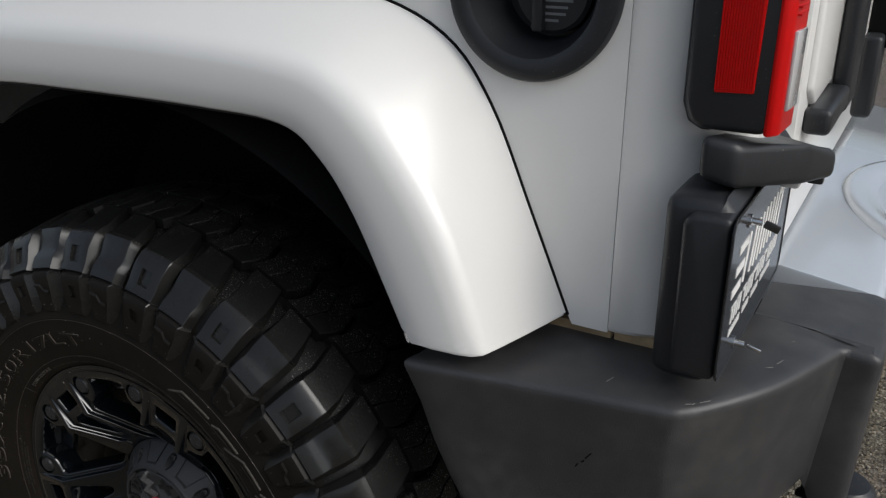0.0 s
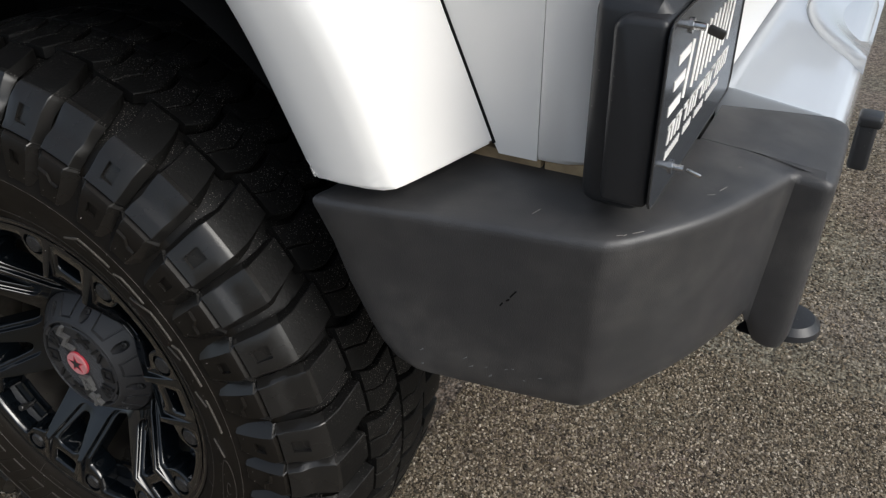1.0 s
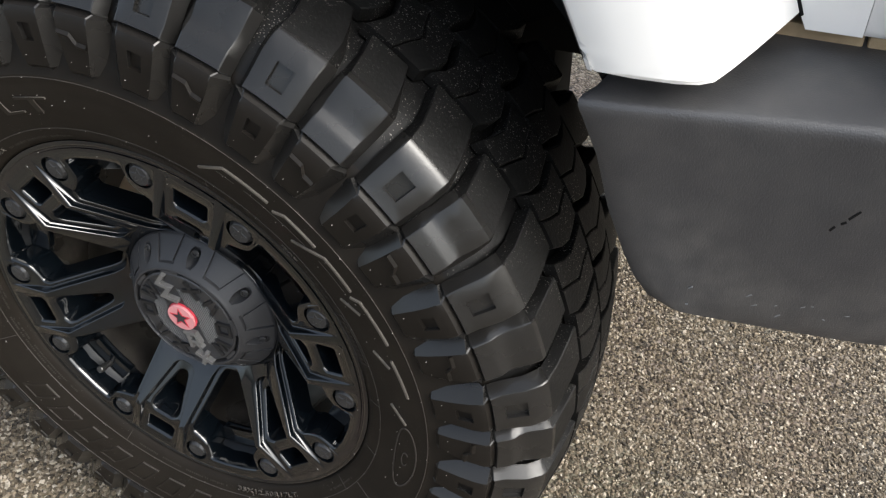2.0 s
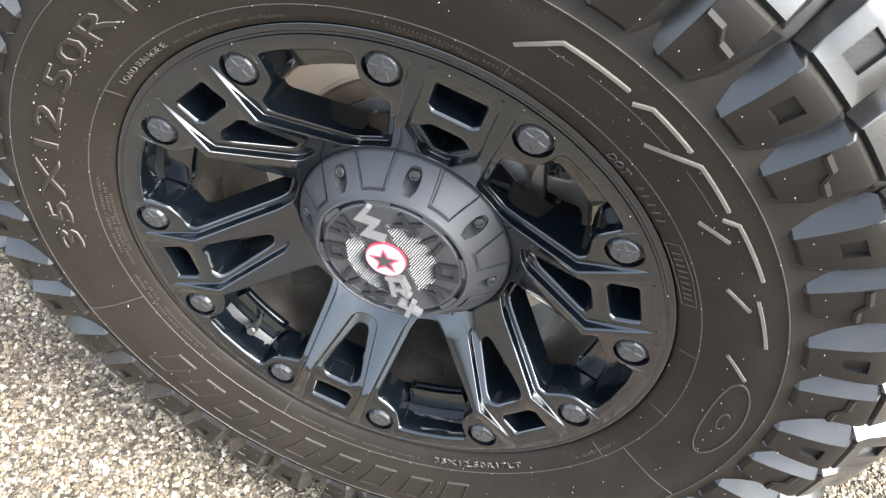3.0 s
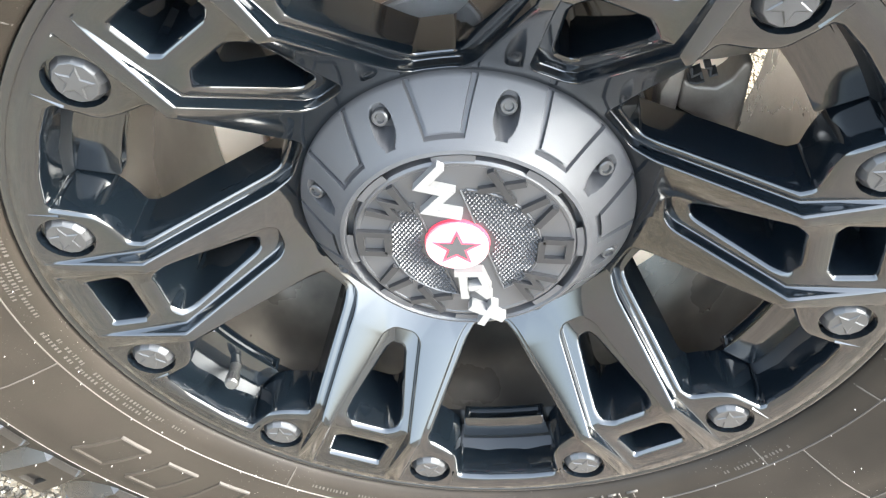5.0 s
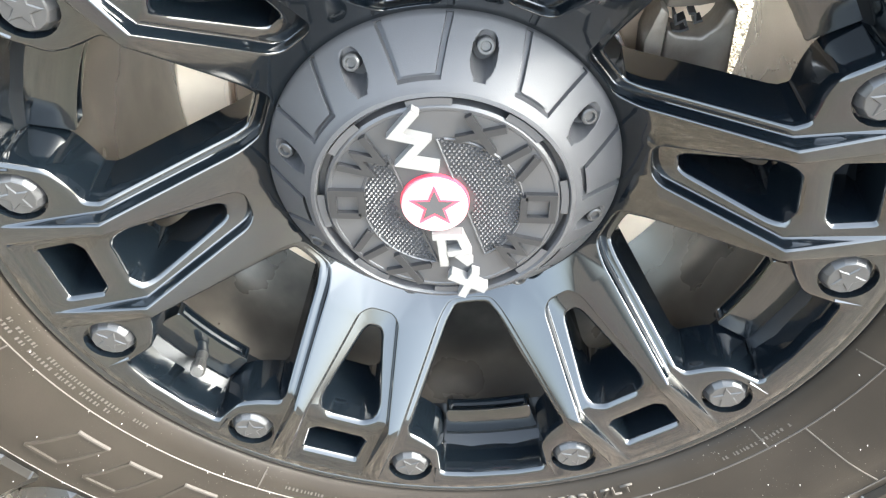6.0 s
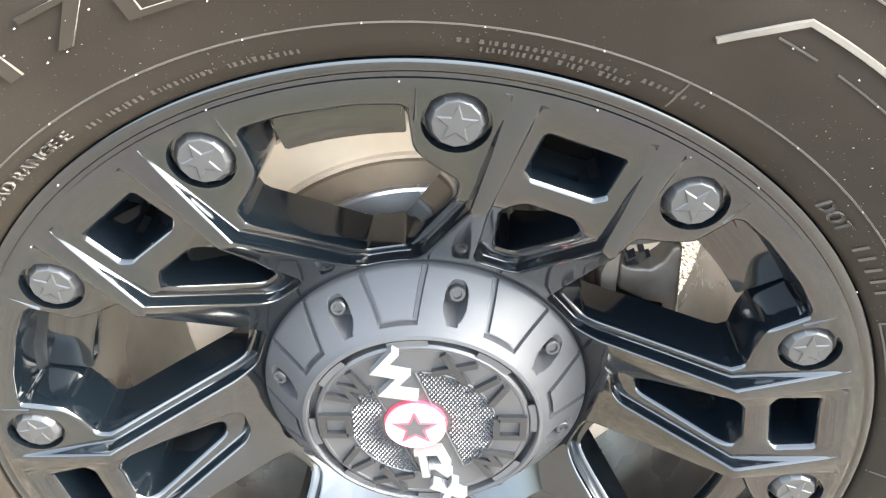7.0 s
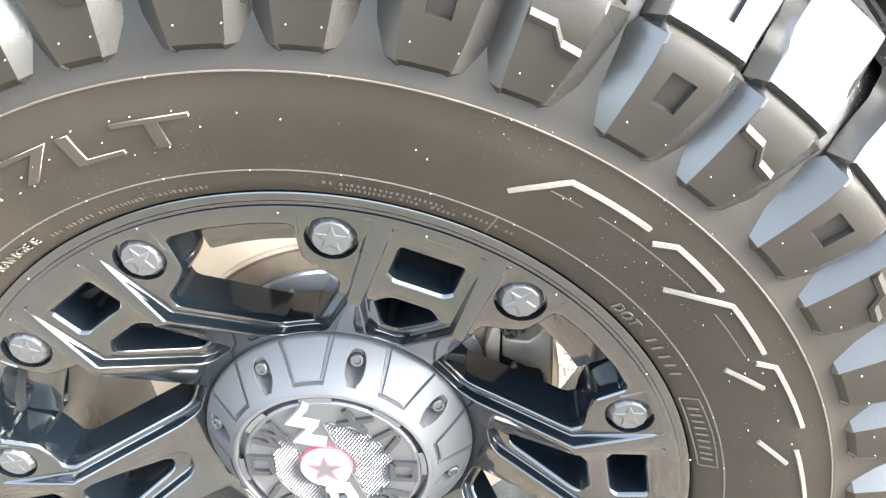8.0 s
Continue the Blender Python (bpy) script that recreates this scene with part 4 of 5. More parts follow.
def flare():
    """The wheel-arch flare: a lip, an upright outer face, a soft crease and a top that runs back to the body."""
    a, k, s = (smooth_line(line, 6) for line in (ARCH, CREASE, SEAM))
    rows = []
    for p, q, e in zip(a, k, s):
        at = lambda u, v, y: Vector((*(u + v).to_tuple()[:1], y, (u + v).y))  # noqa: E731
        z = Vector((0, 0))
        rows.append([at(p, z, 0.090), at(p, z, 0.036), at(p.lerp(q, 0.015), z, 0.0305), at(p.lerp(q, 0.05), z, 0.0285), at(p.lerp(q, 0.35), z, 0.0255), at(p.lerp(q, 0.70), z, 0.0265), at(p.lerp(q, 0.88), z, 0.0300),
                     at(q, z, 0.0375), at(q.lerp(e, 0.10), z, 0.0475), at(q.lerp(e, 0.22), z, 0.0590), at(q.lerp(e, 0.5), z, 0.0900), at(q.lerp(e, 0.8), z, 0.1260), at(q.lerp(e, 0.985), z, 0.1490), at(e, z, 0.1530)])
    bm = bmesh.new()
    vs = skin(bm, rows)
    for row in (vs[0], vs[-1]):
        bm.faces.new(row)
    bmesh.ops.recalc_face_normals(bm, faces=bm.faces[:])
    ends = [e for e in bm.edges if abs(e.verts[0].co.z - e.verts[1].co.z) < 0.012 and max(v.co.z for v in e.verts) < 0.812 and len(e.link_faces) == 2]
    bmesh.ops.bevel(bm, geom=ends, offset=0.004, segments=2, affect="EDGES")
    return bm


part("fender_flare", flare(), WHITE, car, "glossy white wheel-arch flare", smooth=50)


def rim_line(line, y, radius, offset=0.0):
    return tube([Vector((p.x, y, p.y + offset)) for p in smooth_line(line, 5)], radius, 8)


part("flare_gasket", rim_line(SEAM, SIDE - 0.0002, 0.0017, 0.001), DARK, car, "thin black rubber gasket along the flare")
part("arch_edge", rim_line(ARCH, 0.040, 0.0030, -0.001), PLASTIC_SMOOTH, car)


FILL = Vector((0.4835, 0, 1.136))


def side_panel():
    """The flat side with the wheel arch and the fuel filler left out."""
    arch = [Vector((p.x, p.y)) for p in smooth_line(SEAM, 4)]
    outer = [Vector((-0.95, 0.797)), Vector((-0.537, 0.797))] + arch + [Vector((0.540, 0.797)), Vector((0.5787, 0.797)), Vector((0.5787, 1.42)), Vector((-0.95, 1.42))]
    hole = [Vector((FILL.x + 0.080 * math.cos(radians(9 * i)), FILL.z + 0.080 * math.sin(radians(9 * i)))) for i in range(40)]
    return plate_with_holes(outer, [hole], SIDE, 0.02)


part("quarter_panel", side_panel(), WHITE, car, "white body side panel")


def corner_panel():
    """The corner: side, a round turn, and the upright strip beside the tailgate."""
    plan = [(0.5789, SIDE + 0.0016), (0.5793, SIDE + 0.0005), (0.5803, SIDE), (0.590, SIDE)]
    plan += [(0.590 + 0.100 * math.sin(radians(a)), SIDE + 0.100 - 0.100 * math.cos(radians(a))) for a in range(6, 91, 7)]
    plan += [(0.690, 0.275), (0.690, 0.455), (0.686, 0.459)]
    rows = [[Vector((x, y, z)) for x, y in plan] for z in (1.42, 1.2, 0.99, 0.9, 0.803)]
    rows.append([Vector((x - 0.004 * (x > 0.6), y + 0.004, 0.797)) for x, y in plan])
    rows.append([Vector((x - 0.02, y + 0.02, 0.797)) for x, y in plan])
    bm = bmesh.new()
    skin(bm, rows)
    bmesh.ops.recalc_face_normals(bm, faces=bm.faces[:])
    return bm


part("corner_panel", corner_panel(), WHITE, car, "white rounded rear body corner")

# worn strip between body and bumper
for x0, x1, drop in ((0.505, 0.581, 0.0), (0.584, 0.650, 0.002)):
    bm = prism([(x0, 0.768), (x1, 0.764 - drop), (x1, 0.7985), (x0, 0.7985)], "y", SIDE + 0.006, SIDE + 0.03, 0.002)
    part("mount_strip", bm, FOAM, car, "weathered tan strip under the body", smooth=30)

# fuel filler
filler = part("fuel_bezel", turned([(0.0885, SIDE + 0.001), (0.0885, SIDE - 0.006), (0.0865, SIDE - 0.0105), (0.0820, SIDE - 0.0125), (0.0700, SIDE - 0.0120), (0.0660, SIDE - 0.0095), (0.0600, SIDE + 0.012), (0.0540, SIDE + 0.022), (0.0520, SIDE + 0.05), (0.0, SIDE + 0.05)], 72, centre=FILL), PLASTIC_SMOOTH, car, "black round fuel filler surround")
cap_at = FILL + Vector((0.010, 0, -0.006))
part("fuel_cap", turned([(0.0, SIDE + 0.018), (0.036, SIDE + 0.018), (0.0395, SIDE + 0.021), (0.0400, SIDE + 0.05)], 40, centre=cap_at), PLASTIC_SMOOTH, filler, "black fuel cap with printed text")
part("cap_grip", box((0.012, 0.012, 0.075), (cap_at.x - 0.012, SIDE + 0.016, cap_at.z), 0.003), PLASTIC_SMOOTH, filler)
for i, (x0, w) in enumerate(((0.010, 0.036), (0.008, 0.030), (0.008, 0.026), (0.006, 0.016))):
    part("cap_print", box((w, 0.0006, 0.0024), (cap_at.x - 0.006 + x0, SIDE + 0.0175, cap_at.z - 0.008 - 0.0062 * i)), MARK_PALE, filler, "grey unreadable print")

# tail lamp
lamp = part("tail_lamp", prism([(0.637, 1.048), (0.642, 1.031), (0.654, 1.0245), (0.706, 1.0245), (0.712, 1.030), (0.716, 1.27), (0.637, 1.27)], "y", 0.1315, 0.215, 0.007, 3), PLASTIC_SMOOTH, car, "black tail lamp housing with red lenses")
part("housing_edge", prism([(0.634, 1.046), (0.640, 1.029), (0.652, 1.0225), (0.662, 1.0225), (0.662, 1.272), (0.634, 1.272)], "y", 0.1400, 0.215, 0.003), PLASTIC_SMOOTH, lamp)
side_lens = prism([(0.6625, 1.0585), (0.6950, 1.0600), (0.6985, 1.262), (0.6600, 1.262)], "y", 0.1292, 0.135, 0.0012)
part("side_lens", side_lens, LENS, lamp, "ribbed red side marker lens")
for i in range(15):
    x = 0.6632 + 0.0022 * i
    part("lens_rib", box((0.0010, 0.0010, 0.196), (x, 0.1290, 1.160)), LENS, lamp)
part("rear_lens", prism([(0.7060, 0.1300), (0.7120, 0.1300), (0.7180, 0.1400), (0.7210, 0.1860), (0.7140, 0.1930), (0.7060, 0.1930)], "z", 1.0245, 1.27, 0.003), LENS, lamp, "glossy red rear lens")
part("reverse_lens", box((0.004, 0.036, 0.066), (0.7202, 0.1620, 1.078), 0.0015, turn=Matrix.Rotation(radians(-2.6), 4, "Z")), CLEAR, lamp, "clear reversing lens")
for i in range(7):
    part("lens_rib", box((0.003, 0.038, 0.0016), (0.7200, 0.1620, 1.124 + 0.006 * i)), LENS, lamp)

# tailgate with its latch
gate = part("tailgate", prism([(0.463, 0.797), (0.463, 1.42), (1.52, 1.42), (1.52, 0.797)], "x", 0.640, 0.690, 0.006, 3), WHITE, car, "white tailgate")
part("gate_gap", box((0.02, 0.010, 0.65), (0.670, 0.460, 1.095)), DARK, car)
part("latch_dish", prism([(0.505, 0.995), (0.500, 1.30), (0.745, 1.30), (0.745, 1.010), (0.710, 0.975), (0.550, 0.968)], "x", 0.684, 0.698, 0.007, 3), WHITE, gate, "white moulded latch surround")
handle = box((0.034, 0.190, 0.034), (0.706, 0.610, 0.955), 0.008, 3)
box((0.024, 0.110, 0.360), (0.711, 0.748, 1.112), 0.008, 3, bm=handle)
part("latch_handle", handle, PLASTIC_SMOOTH, gate, "black tailgate latch handle")
carrier = part("spare_carrier", box((0.055, 0.10, 0.42), (0.742, 0.985, 1.200), 0.012, 3), DARK, car, "black spare wheel carrier")
part("carrier_arm", box((0.10, 0.20, 0.10), (0.790, 1.100, 1.020), 0.015, 3), PLASTIC_SMOOTH, carrier)
part("carrier_foot", box((0.030, 0.09, 0.13), (0.728, 0.935, 0.950), 0.008, 3), PLASTIC_SMOOTH, carrier)
part("cable", tube(smooth_line([(0.724, 0.930, 1.20), (0.734, 0.925, 1.15), (0.732, 0.925, 1.11), (0.722, 0.932, 1.07)], 6), 0.003, 8), BOLT, carrier, "thin grey cable")

# number plate bracket, its lamp hood, and the dealer's plate
bracket = part("plate_bracket", prism([(0.640, 0.800), (0.640, 0.975), (0.692, 0.975), (0.698, 0.968), (0.698, 0.812), (0.690, 0.797)], "y", 0.092, 0.385, 0.012, 3), PLASTIC_SMOOTH, car, "black plastic number plate bracket")
part("bracket_face", prism([(0.662, 0.812), (0.660, 0.958), (0.668, 0.966), (0.7015, 0.966), (0.7015, 0.812)], "y", 0.078, 0.385, 0.006, 3), PLASTIC_SMOOTH, bracket)
bm = prism([(0.660, 0.112), (0.692, 0.116), (0.738, 0.200), (0.756, 0.262), (0.738, 0.325), (0.660, 0.348)], "z", 0.0, 1.0)
for v in bm.verts:
    out = v.co.x - 0.668
    top = 1.0245 - 0.20 * out - 0.30 * max(v.co.y - 0.198, 0)
    v.co.z = top if v.co.z > 0.5 else min(0.984 - 0.24 * out - 0.05 * max(v.co.y - 0.215, 0), top - 0.021)
bmesh.ops.bevel(bm, geom=bm.edges[:], offset=0.0085, segments=4, affect="EDGES", profile=0.5, clamp_overlap=True)
part("lamp_hood", bm, PLASTIC_SMOOTH, bracket, "black hood over the plate with lamp")
part("plate_lamp", box((0.018, 0.070, 0.014), (0.722, 0.258, 0.962), 0.004), CLEAR, bracket, "small clear plate lamp")
part("hood_tab", box((0.016, 0.010, 0.022), (0.738, 0.285, 0.957), 0.003), PLASTIC_SMOOTH, bracket)
plate_outline = rounded([Vector((0.0735, 0.8125)), Vector((0.3765, 0.8125)), Vector((0.3765, 0.9655)), Vector((0.0735, 0.9655))], 0.016, 4)
plate = part("dealer_plate", prism([(p.x, p.y) for p in plate_outline], "x", 0.7030, 0.7046), PLATE, car, "dark dealer plate with white slanted lettering", smooth=30)
part("plate_edge", tube([Vector((0.7046, p.x, p.y)) for p in plate_outline] + [Vector((0.7046, plate_outline[0].x, plate_outline[0].y))], 0.0011, 6), BOLT, plate, "thin bright plate edge")


def plate_bars(y0, y1, z0, z1, slant, count, fill, skip=()):
    """A line of writing as plain slanted bars."""
    step = (y1 - y0) / count
    for i in range(count):
        if i in skip:
            continue
        a = y0 + step * i
        w = step * fill
        part("plate_writing", prism([(a, z0), (a + w, z0), (a + w + slant, z1), (a + slant, z1)], "x", 0.7045, 0.7052), PRINT, plate, "plain white slanted bar", smooth=0)


for k, (y0, w) in enumerate(((0.098, 0.036), (0.140, 0.036), (0.182, 0.046), (0.234, 0.046), (0.286, 0.012), (0.304, 0.040))):
    a = Vector((y0, 0.886))
    lean = 0.014
    bar = lambda f: [(f * w, 0.0), (f * w + lean, 0.045)]  # noqa: E731
    shapes = {0: [[(0, 0.004), (w, 0.004)], [(0.008, 0.022), (w + 0.006, 0.022)], [(lean, 0.041), (w + lean, 0.041)]], 1: [bar(0.1), bar(0.85)], 2: [bar(0.1), bar(0.48), bar(0.86)], 3: [bar(0.1), bar(0.48), bar(0.86)],
              4: [bar(0.3)], 5: [[(0.0, 0.041), (w, 0.041)], bar(0.15)]}[k]
    for line in shapes:
        pts = stroke([a + Vector(p) for p in line], 0.0082)
        part("plate_writing", prism([(p.x, p.y) for p in pts], "x", 0.7045, 0.7052), PRINT, plate, "plain white slanted shape", smooth=0)
plate_bars(0.108, 0.330, 0.858, 0.874, 0.004, 20, 0.48, (4, 9, 14))
plate_bars(0.108, 0.330, 0.871, 0.8745, 0.0, 9, 0.62)
plate_bars(0.108, 0.300, 0.845, 0.8515, 0.002, 34, 0.5, (8, 9, 15, 16, 23, 24))
for y, z, dark in ((0.139, 0.947, True), (0.139, 0.826, False)):
    t = turned([(0.0, -0.009), (0.003, -0.009), (0.0034, 0.0), (0.0062, 0.0), (0.0062, 0.003), (0.0, 0.003)], 16, centre=Vector((0, 0, 0)))
    bmesh.ops.transform(t, matrix=Matrix.Translation((0.7065, y, z)) @ Matrix.Rotation(radians(90), 4, "Z"), verts=t.verts[:])
    screw = part("wing_screw", t, CHROME, plate, "bright plate screw")
    part("screw_tail", box((0.014, 0.003, 0.008 if dark else 0.004), (0.7235, y + 0.004, z - 0.004), 0.0015, turn=Matrix.Rotation(radians(18), 4, "Y")), VALVE if dark else CHROME, plate)

# ---- bumper ----
EDGE = [(0.430, 0.090, 0.770), (0.4115, 0.044, 0.7755), (0.411, 0.0275, 0.777), (0.500, 0.040, 0.779), (0.590, 0.053, 0.780), (0.660, 0.0625, 0.781), (0.681, 0.068, 0.782), (0.705, 0.092, 0.782), (0.745, 0.150, 0.782), (0.775, 0.220, 0.780), (0.793, 0.276, 0.776)]
FOOT = [(0.512, 0.115, 0.590), (0.4955, 0.070, 0.5915), (0.495, 0.052, 0.592), (0.540, 0.062, 0.586), (0.600, 0.075, 0.581), (0.648, 0.086, 0.578), (0.667, 0.093, 0.579), (0.689, 0.118, 0.583), (0.728, 0.172, 0.592), (0.760, 0.230, 0.602), (0.778, 0.276, 0.608)]
# the outer block, flush on top, that stands proud of the end
EDGE_BLOCK = [(0.797, 0.2820, 0.775), (0.809, 0.2815, 0.774), (0.822, 0.2815, 0.773), (0.8290, 0.2845, 0.772), (0.8325, 0.292, 0.771), (0.8335, 0.312, 0.770), (0.8330, 0.380, 0.769), (0.8315, 0.440, 0.768), (0.826, 0.454, 0.768)]
FOOT_BLOCK = [(0.781, 0.2840, 0.590), (0.789, 0.2850, 0.572), (0.802, 0.2860, 0.566), (0.814, 0.2885, 0.565), (0.822, 0.296, 0.566), (0.825, 0.318, 0.568), (0.826, 0.380, 0.570), (0.825, 0.440, 0.570), (0.822, 0.454, 0.570)]


def bumper_end():
    """A top that runs in under the body, a rounded upper edge, and a face that tapers downward; at its rear a block steps outward."""
    top = smooth_line(EDGE, 4) + smooth_line(EDGE_BLOCK, 2)
    foot = smooth_line(FOOT, 4) + smooth_line(FOOT_BLOCK, 2)
    rows = []
    for p, q in zip(top, foot):
        end = p.y < 0.28
        turn = 0.5 * math.pi * (1 - min(max((p.x - 0.8215) / 0.0115, 0.0), 1.0)) if p.y < 0.30 else 0.0     # the block's side faces outward, its rear backward
        way = Vector((p.x - 0.62, p.y - 0.34, 0)).normalized() if end else Vector((math.cos(turn), -math.sin(turn), 0))
        k = min(max(len(rows) - 8, 0) / 32, 1.0)
        inner = Vector((0.46 + 0.24 * k, 0.20 + 0.085 * k, 0.790)) if end else Vector((0.700, 0.290 + 0.095 * (p.y - 0.284) / 0.17, 0.790))
        down = (q - p).normalized()
        step = lambda a, b, z: p - way * a + down * b + Vector((0, 0, z))  # noqa: E731
        back = q - way * 0.05
        bow = lambda f: p.lerp(q, f) - Vector((0.185 * math.sin(0.5 * math.pi * min(max(f - 0.2, 0) / 0.6, 1.0)) * max(0.50 - p.x, 0), 0, 0))  # noqa: E731
        half = p.lerp(inner, 0.5) + Vector((0, 0.008 * math.sin(turn) if not end else 0.0, 0.002))
        rows.append([inner, half, step(0.018, 0.0, 0.0018), step(0.0125, 0.0, 0.0008), step(0.0070, 0.0006, 0.0), step(0.0030, 0.0026, 0.0), step(0.0006, 0.0066, 0.0), step(0.0, 0.0115, 0.0), step(0.0, 0.017, 0.0),
                     bow(0.25), bow(0.5), bow(0.75), bow(0.87), bow(0.96) + Vector((0.05 * max(0.50 - p.x, 0), 0, 0)), q.lerp(back, 0.06) + Vector((0, 0, -0.003)), back])
    bm = bmesh.new()
    vs = skin(bm, rows)
    for row in (vs[0], vs[-1]):
        bm.faces.new(row)
    bmesh.ops.recalc_face_normals(bm, faces=bm.faces[:])
    ends = [e for e in bm.edges if any(len(f.verts) > 6 for f in e.link_faces) and (e.verts[0].co - e.verts[1].co).length > 0.012]
    bmesh.ops.bevel(bm, geom=ends, offset=0.004, segments=2, affect="EDGES", clamp_overlap=True)
    return bm


bumper = part("rear_bumper", bumper_end(), PLASTIC, car, "textured black plastic bumper end, lightly scratched", smooth=50)
hook = turned([(0.0, 0.016), (0.012, 0.017), (0.026, 0.016), (0.033, 0.009), (0.034, 0.002), (0.026, -0.004), (0.0, -0.005)], 32, centre=Vector((0, 0, 0)))
bmesh.ops.transform(hook, matrix=Matrix.Translation((0.821, 0.343, 0.559)) @ Matrix.Rotation(radians(90), 4, "X"), verts=hook.verts[:])
part("tow_eye", hook, PLASTIC_SMOOTH, bumper, "glossy black tow eye")
# painted centre of the bumper with its round dish
centre = part("bumper_centre", prism([(0.682, 0.786), (0.700, 0.785), (0.795, 0.7715), (0.812, 0.768), (0.8205, 0.761), (0.8235, 0.750), (0.8245, 0.58), (0.682, 0.58)], "y", 0.4555, 1.52, 0.003), SILVER, car, "glossy pale painted centre of the bumper", smooth=30)
bm = bmesh.new()
rows = []
for i in range(41):
    t = radians(133 + 94 * i / 40)
    row = []
    for r, z in ((0.340, -0.004), (0.337, 0.003), (0.331, 0.008), (0.322, 0.0095), (0.300, 0.004), (0.270, -0.004), (0.235, -0.010)):
        x = min(1.062 + r * math.cos(t), 0.826)
        row.append(Vector((x, 0.880 + r * math.sin(t), 0.785 - 0.142 * (x - 0.70) + z)))
    rows.append(row)
skin(bm, rows)
bmesh.ops.recalc_face_normals(bm, faces=bm.faces[:])
part("spare_dish", bm, SILVER, centre, "rounded recess lip for the spare wheel", smooth=60)
plug = part("trailer_socket", box((0.022, 0.026, 0.058), (0.846, 0.500, 0.726), 0.005, 3), PLASTIC_SMOOTH, car, "black trailer socket on the bumper")
part("socket_lid", box((0.026, 0.030, 0.014), (0.848, 0.500, 0.758), 0.004, 3), PLASTIC_SMOOTH, plug)

# scratches and flecks on the bumper
for x, y, z, ln, tilt in ((0.601, 0.0550, 0.713, 0.010, 55), (0.596, 0.0550, 0.705, 0.004, 40), (0.590, 0.0545, 0.699, 0.005, 60)):
    part("scuff", box((ln, 0.001, 0.0015), (x, y, z), turn=Matrix.Rotation(radians(-tilt), 4, "Y")), DARK, bumper, "dark scuff mark")

rng = random.Random(21)
for k in range(26):
    x, y = rng.uniform(0.708, 0.752), rng.uniform(0.175, 0.300)
    if k > 21:
        x, y = rng.uniform(0.60, 0.70), rng.uniform(0.078, 0.10)
    part("scratch", box((rng.uniform(0.003, 0.012), 0.0005, 0.0004), (x, y, 0.7842), turn=Matrix.Rotation(radians(rng.uniform(20, 75)), 4, "Z")), NUB, bumper, "fine pale scratch")
for k in range(11):
    f = rng.random()
    a, b = Vector(FOOT[2]).lerp(Vector(FOOT[5]), f), Vector(EDGE[2]).lerp(Vector(EDGE[5]), f)
    q = a.lerp(b, rng.uniform(0.03, 0.16))
    part("chip_mark", box((rng.uniform(0.002, 0.005), 0.0012, 0.0007), q, turn=Matrix.Rotation(radians(rng.uniform(-50, 20)), 4, "Y")), MARK_PALE, bumper, "pale stone-chip mark")

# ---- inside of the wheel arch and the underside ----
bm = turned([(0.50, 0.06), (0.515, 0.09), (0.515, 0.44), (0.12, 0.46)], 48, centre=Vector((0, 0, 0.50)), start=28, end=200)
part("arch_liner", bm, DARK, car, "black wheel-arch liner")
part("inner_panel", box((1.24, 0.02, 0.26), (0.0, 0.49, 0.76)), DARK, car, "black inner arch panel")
# added block: closes the view of the ground past the tyre
part("arch_block", prism([(-0.10, 0.40), (0.225, 0.40), (0.262, 0.46), (0.262, 0.66), (-0.10, 0.66)], "y", 0.505, 0.60, 0.01), DARK, car, "added black block inside the arch")
# added solid, out of sight: keeps light from the rear off the upper tread
part("bumper_core", prism([(0.440, 0.758), (0.456, 0.700), (0.482, 0.640), (0.508, 0.606), (0.560, 0.600), (0.660, 0.600), (0.660, 0.760), (0.560, 0.762)], "y", 0.150, 1.45), DARK, car, "added black core behind the bumper")
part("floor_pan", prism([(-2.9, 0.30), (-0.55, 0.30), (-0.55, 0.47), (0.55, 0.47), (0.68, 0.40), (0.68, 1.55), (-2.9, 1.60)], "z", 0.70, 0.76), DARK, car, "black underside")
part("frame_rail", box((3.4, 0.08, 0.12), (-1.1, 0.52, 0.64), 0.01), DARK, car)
part("body_front", prism([(-2.9, SIDE), (-0.95, SIDE), (-0.95, 1.62), (-2.9, 1.62)], "z", 0.60, 1.42, 0.02), WHITE, car, "white body side further forward")
part("body_roof", box((1.70, 1.45, 0.50), (-0.20, 0.89, 1.67), 0.03), WHITE, car, "white upper body")
part("inner_body", box((1.50, 1.20, 0.44), (-0.20, 0.95, 1.19)), DARK, car)

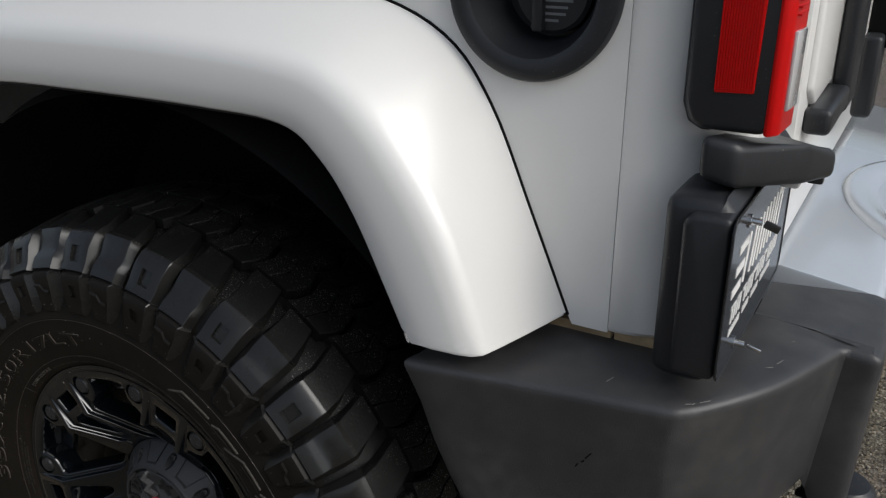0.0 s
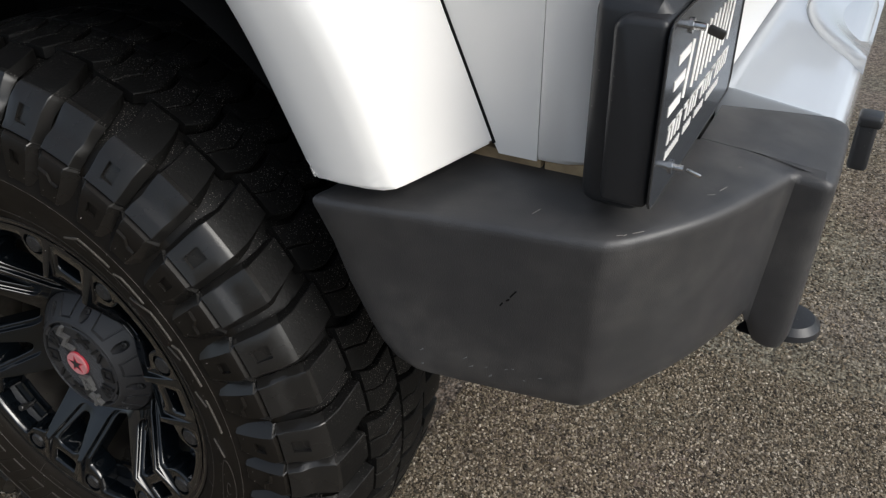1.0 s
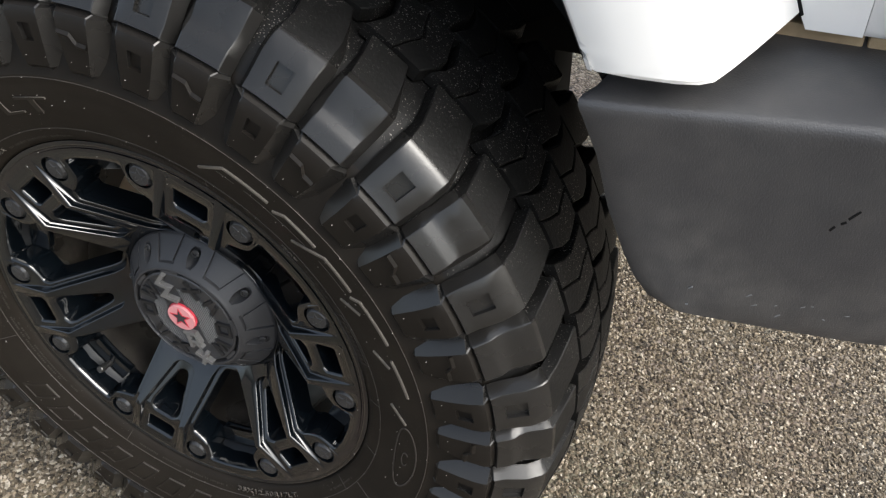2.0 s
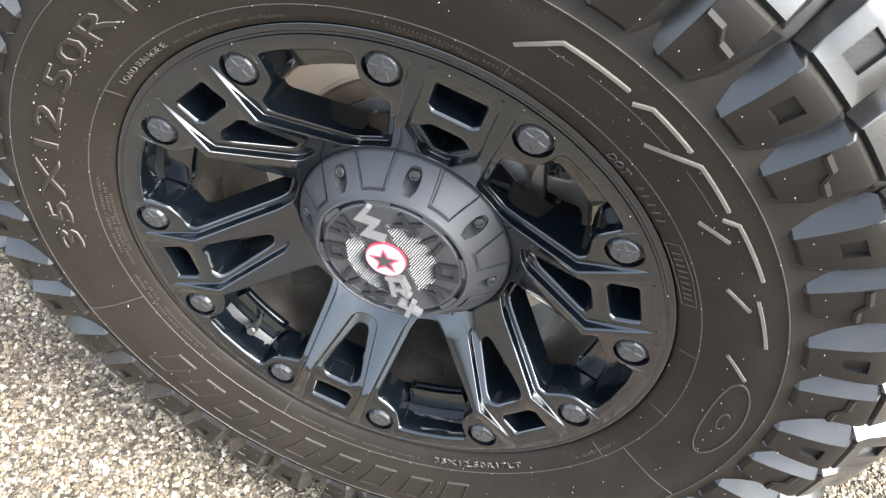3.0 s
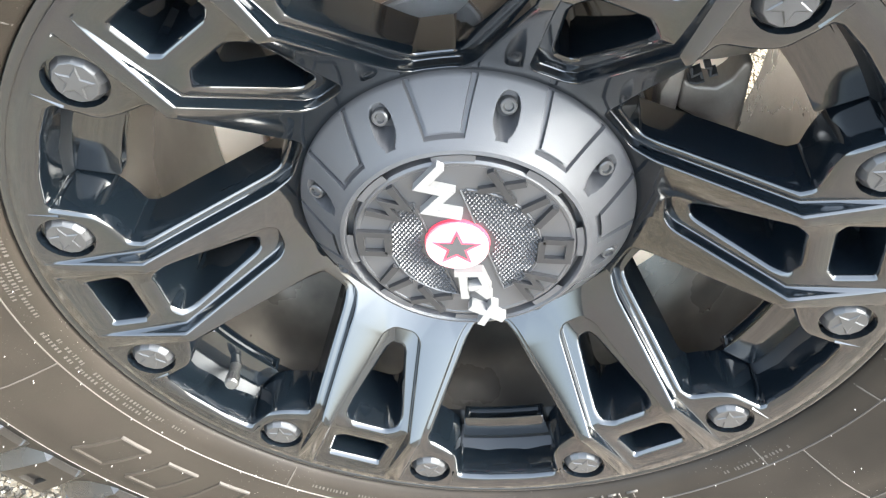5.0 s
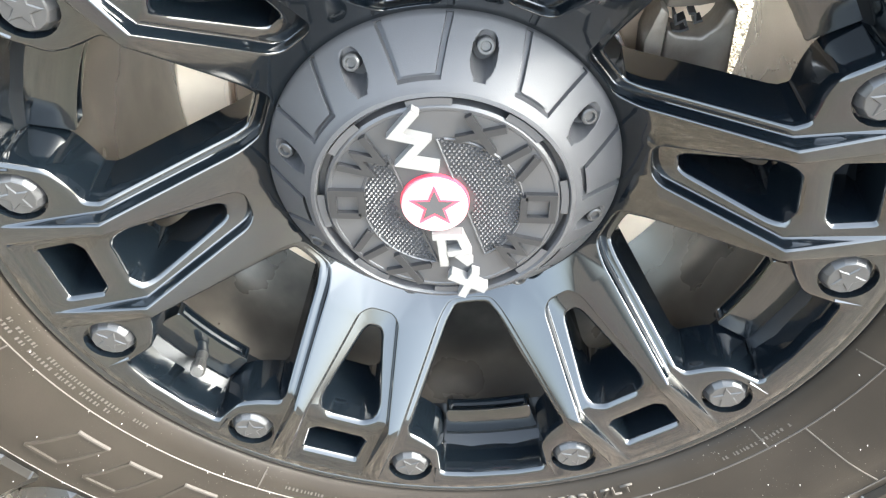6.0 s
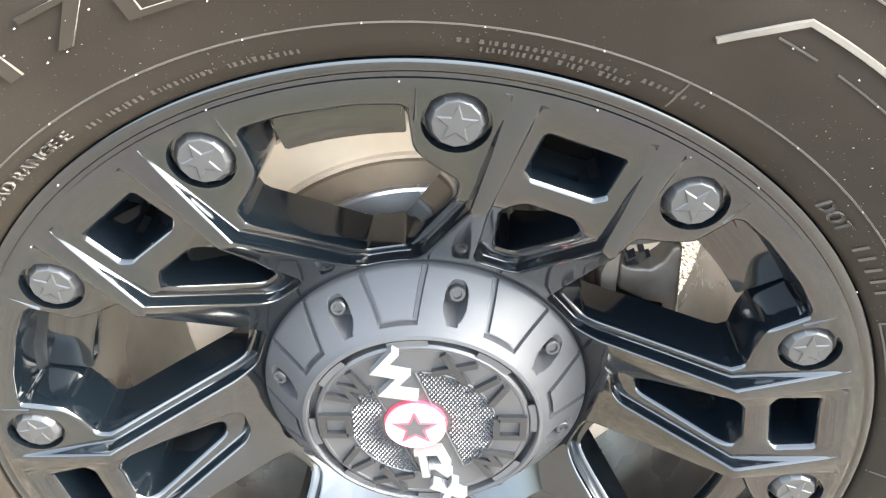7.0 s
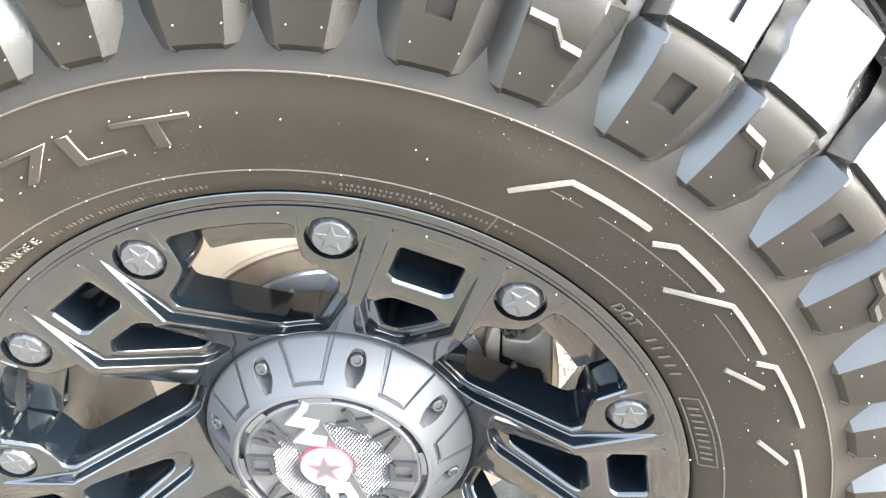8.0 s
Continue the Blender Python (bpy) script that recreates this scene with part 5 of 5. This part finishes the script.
# ---- ground ----
bm = bmesh.new()
bmesh.ops.create_grid(bm, x_segments=8, y_segments=8, size=400)
ground = mesh_object("ground", bm, GROUND, smooth=0)
ground.location.z = GZ
tagged(ground, "grey-brown chip-seal ground of small stones", "ground", kind="structure")


def chips(areas, seed):
    """Loose small angular stones bedded in the surface, so many of such a size in each area."""
    r = np.random.RandomState(seed)
    corner = np.array([(x, y, z) for z in (-1, 1) for y in (-1, 1) for x in (-1, 1)], float)
    corner[4:, :2] *= 0.72
    faces = np.array([(0, 2, 3, 1), (4, 5, 7, 6), (0, 1, 5, 4), (2, 6, 7, 3), (0, 4, 6, 2), (1, 3, 7, 5)])
    at = np.concatenate([np.column_stack((r.uniform(x0, x1, n), r.uniform(y0, y1, n))) for x0, x1, y0, y1, n, _ in areas])
    count = len(at)
    size = (0.0014 + 0.0024 * r.rand(count) ** 1.8) * np.concatenate([np.full(a[4], a[5]) for a in areas])
    p = corner[None] + 0.75 * (r.rand(count, 8, 3) - 0.5)
    p *= np.stack((size, size * (0.55 + 0.45 * r.rand(count)), size * (0.45 + 0.35 * r.rand(count))), 1)[:, None]
    turn, tilt = r.rand(count, 1) * 6.2832, r.randn(count, 1) * 0.45
    y, z = p[..., 1] * np.cos(tilt) - p[..., 2] * np.sin(tilt), p[..., 1] * np.sin(tilt) + p[..., 2] * np.cos(tilt)
    x, y = p[..., 0] * np.cos(turn) - y * np.sin(turn), p[..., 0] * np.sin(turn) + y * np.cos(turn)
    p = np.stack((x + at[:, :1], y + at[:, 1:], z + GZ + 0.35 * size[:, None]), 2)
    me = bpy.data.meshes.new("gravel")
    me.from_pydata(p.reshape(-1, 3).tolist(), [], (faces[None] + 8 * np.arange(count)[:, None, None]).reshape(-1, 4).tolist())
    me.materials.append(STONE)
    return new("gravel", me)


gravel = chips([(-0.95, -0.05, -0.35, 0.75, 60000, 1.0), (0.25, 1.15, 0.15, 1.0, 65000, 0.74), (0.3, 1.9, 1.0, 2.6, 30000, 0.9)], 3)
tagged(gravel, "pale and brown stone chips bedded in the ground", "gravel", kind="stuff")
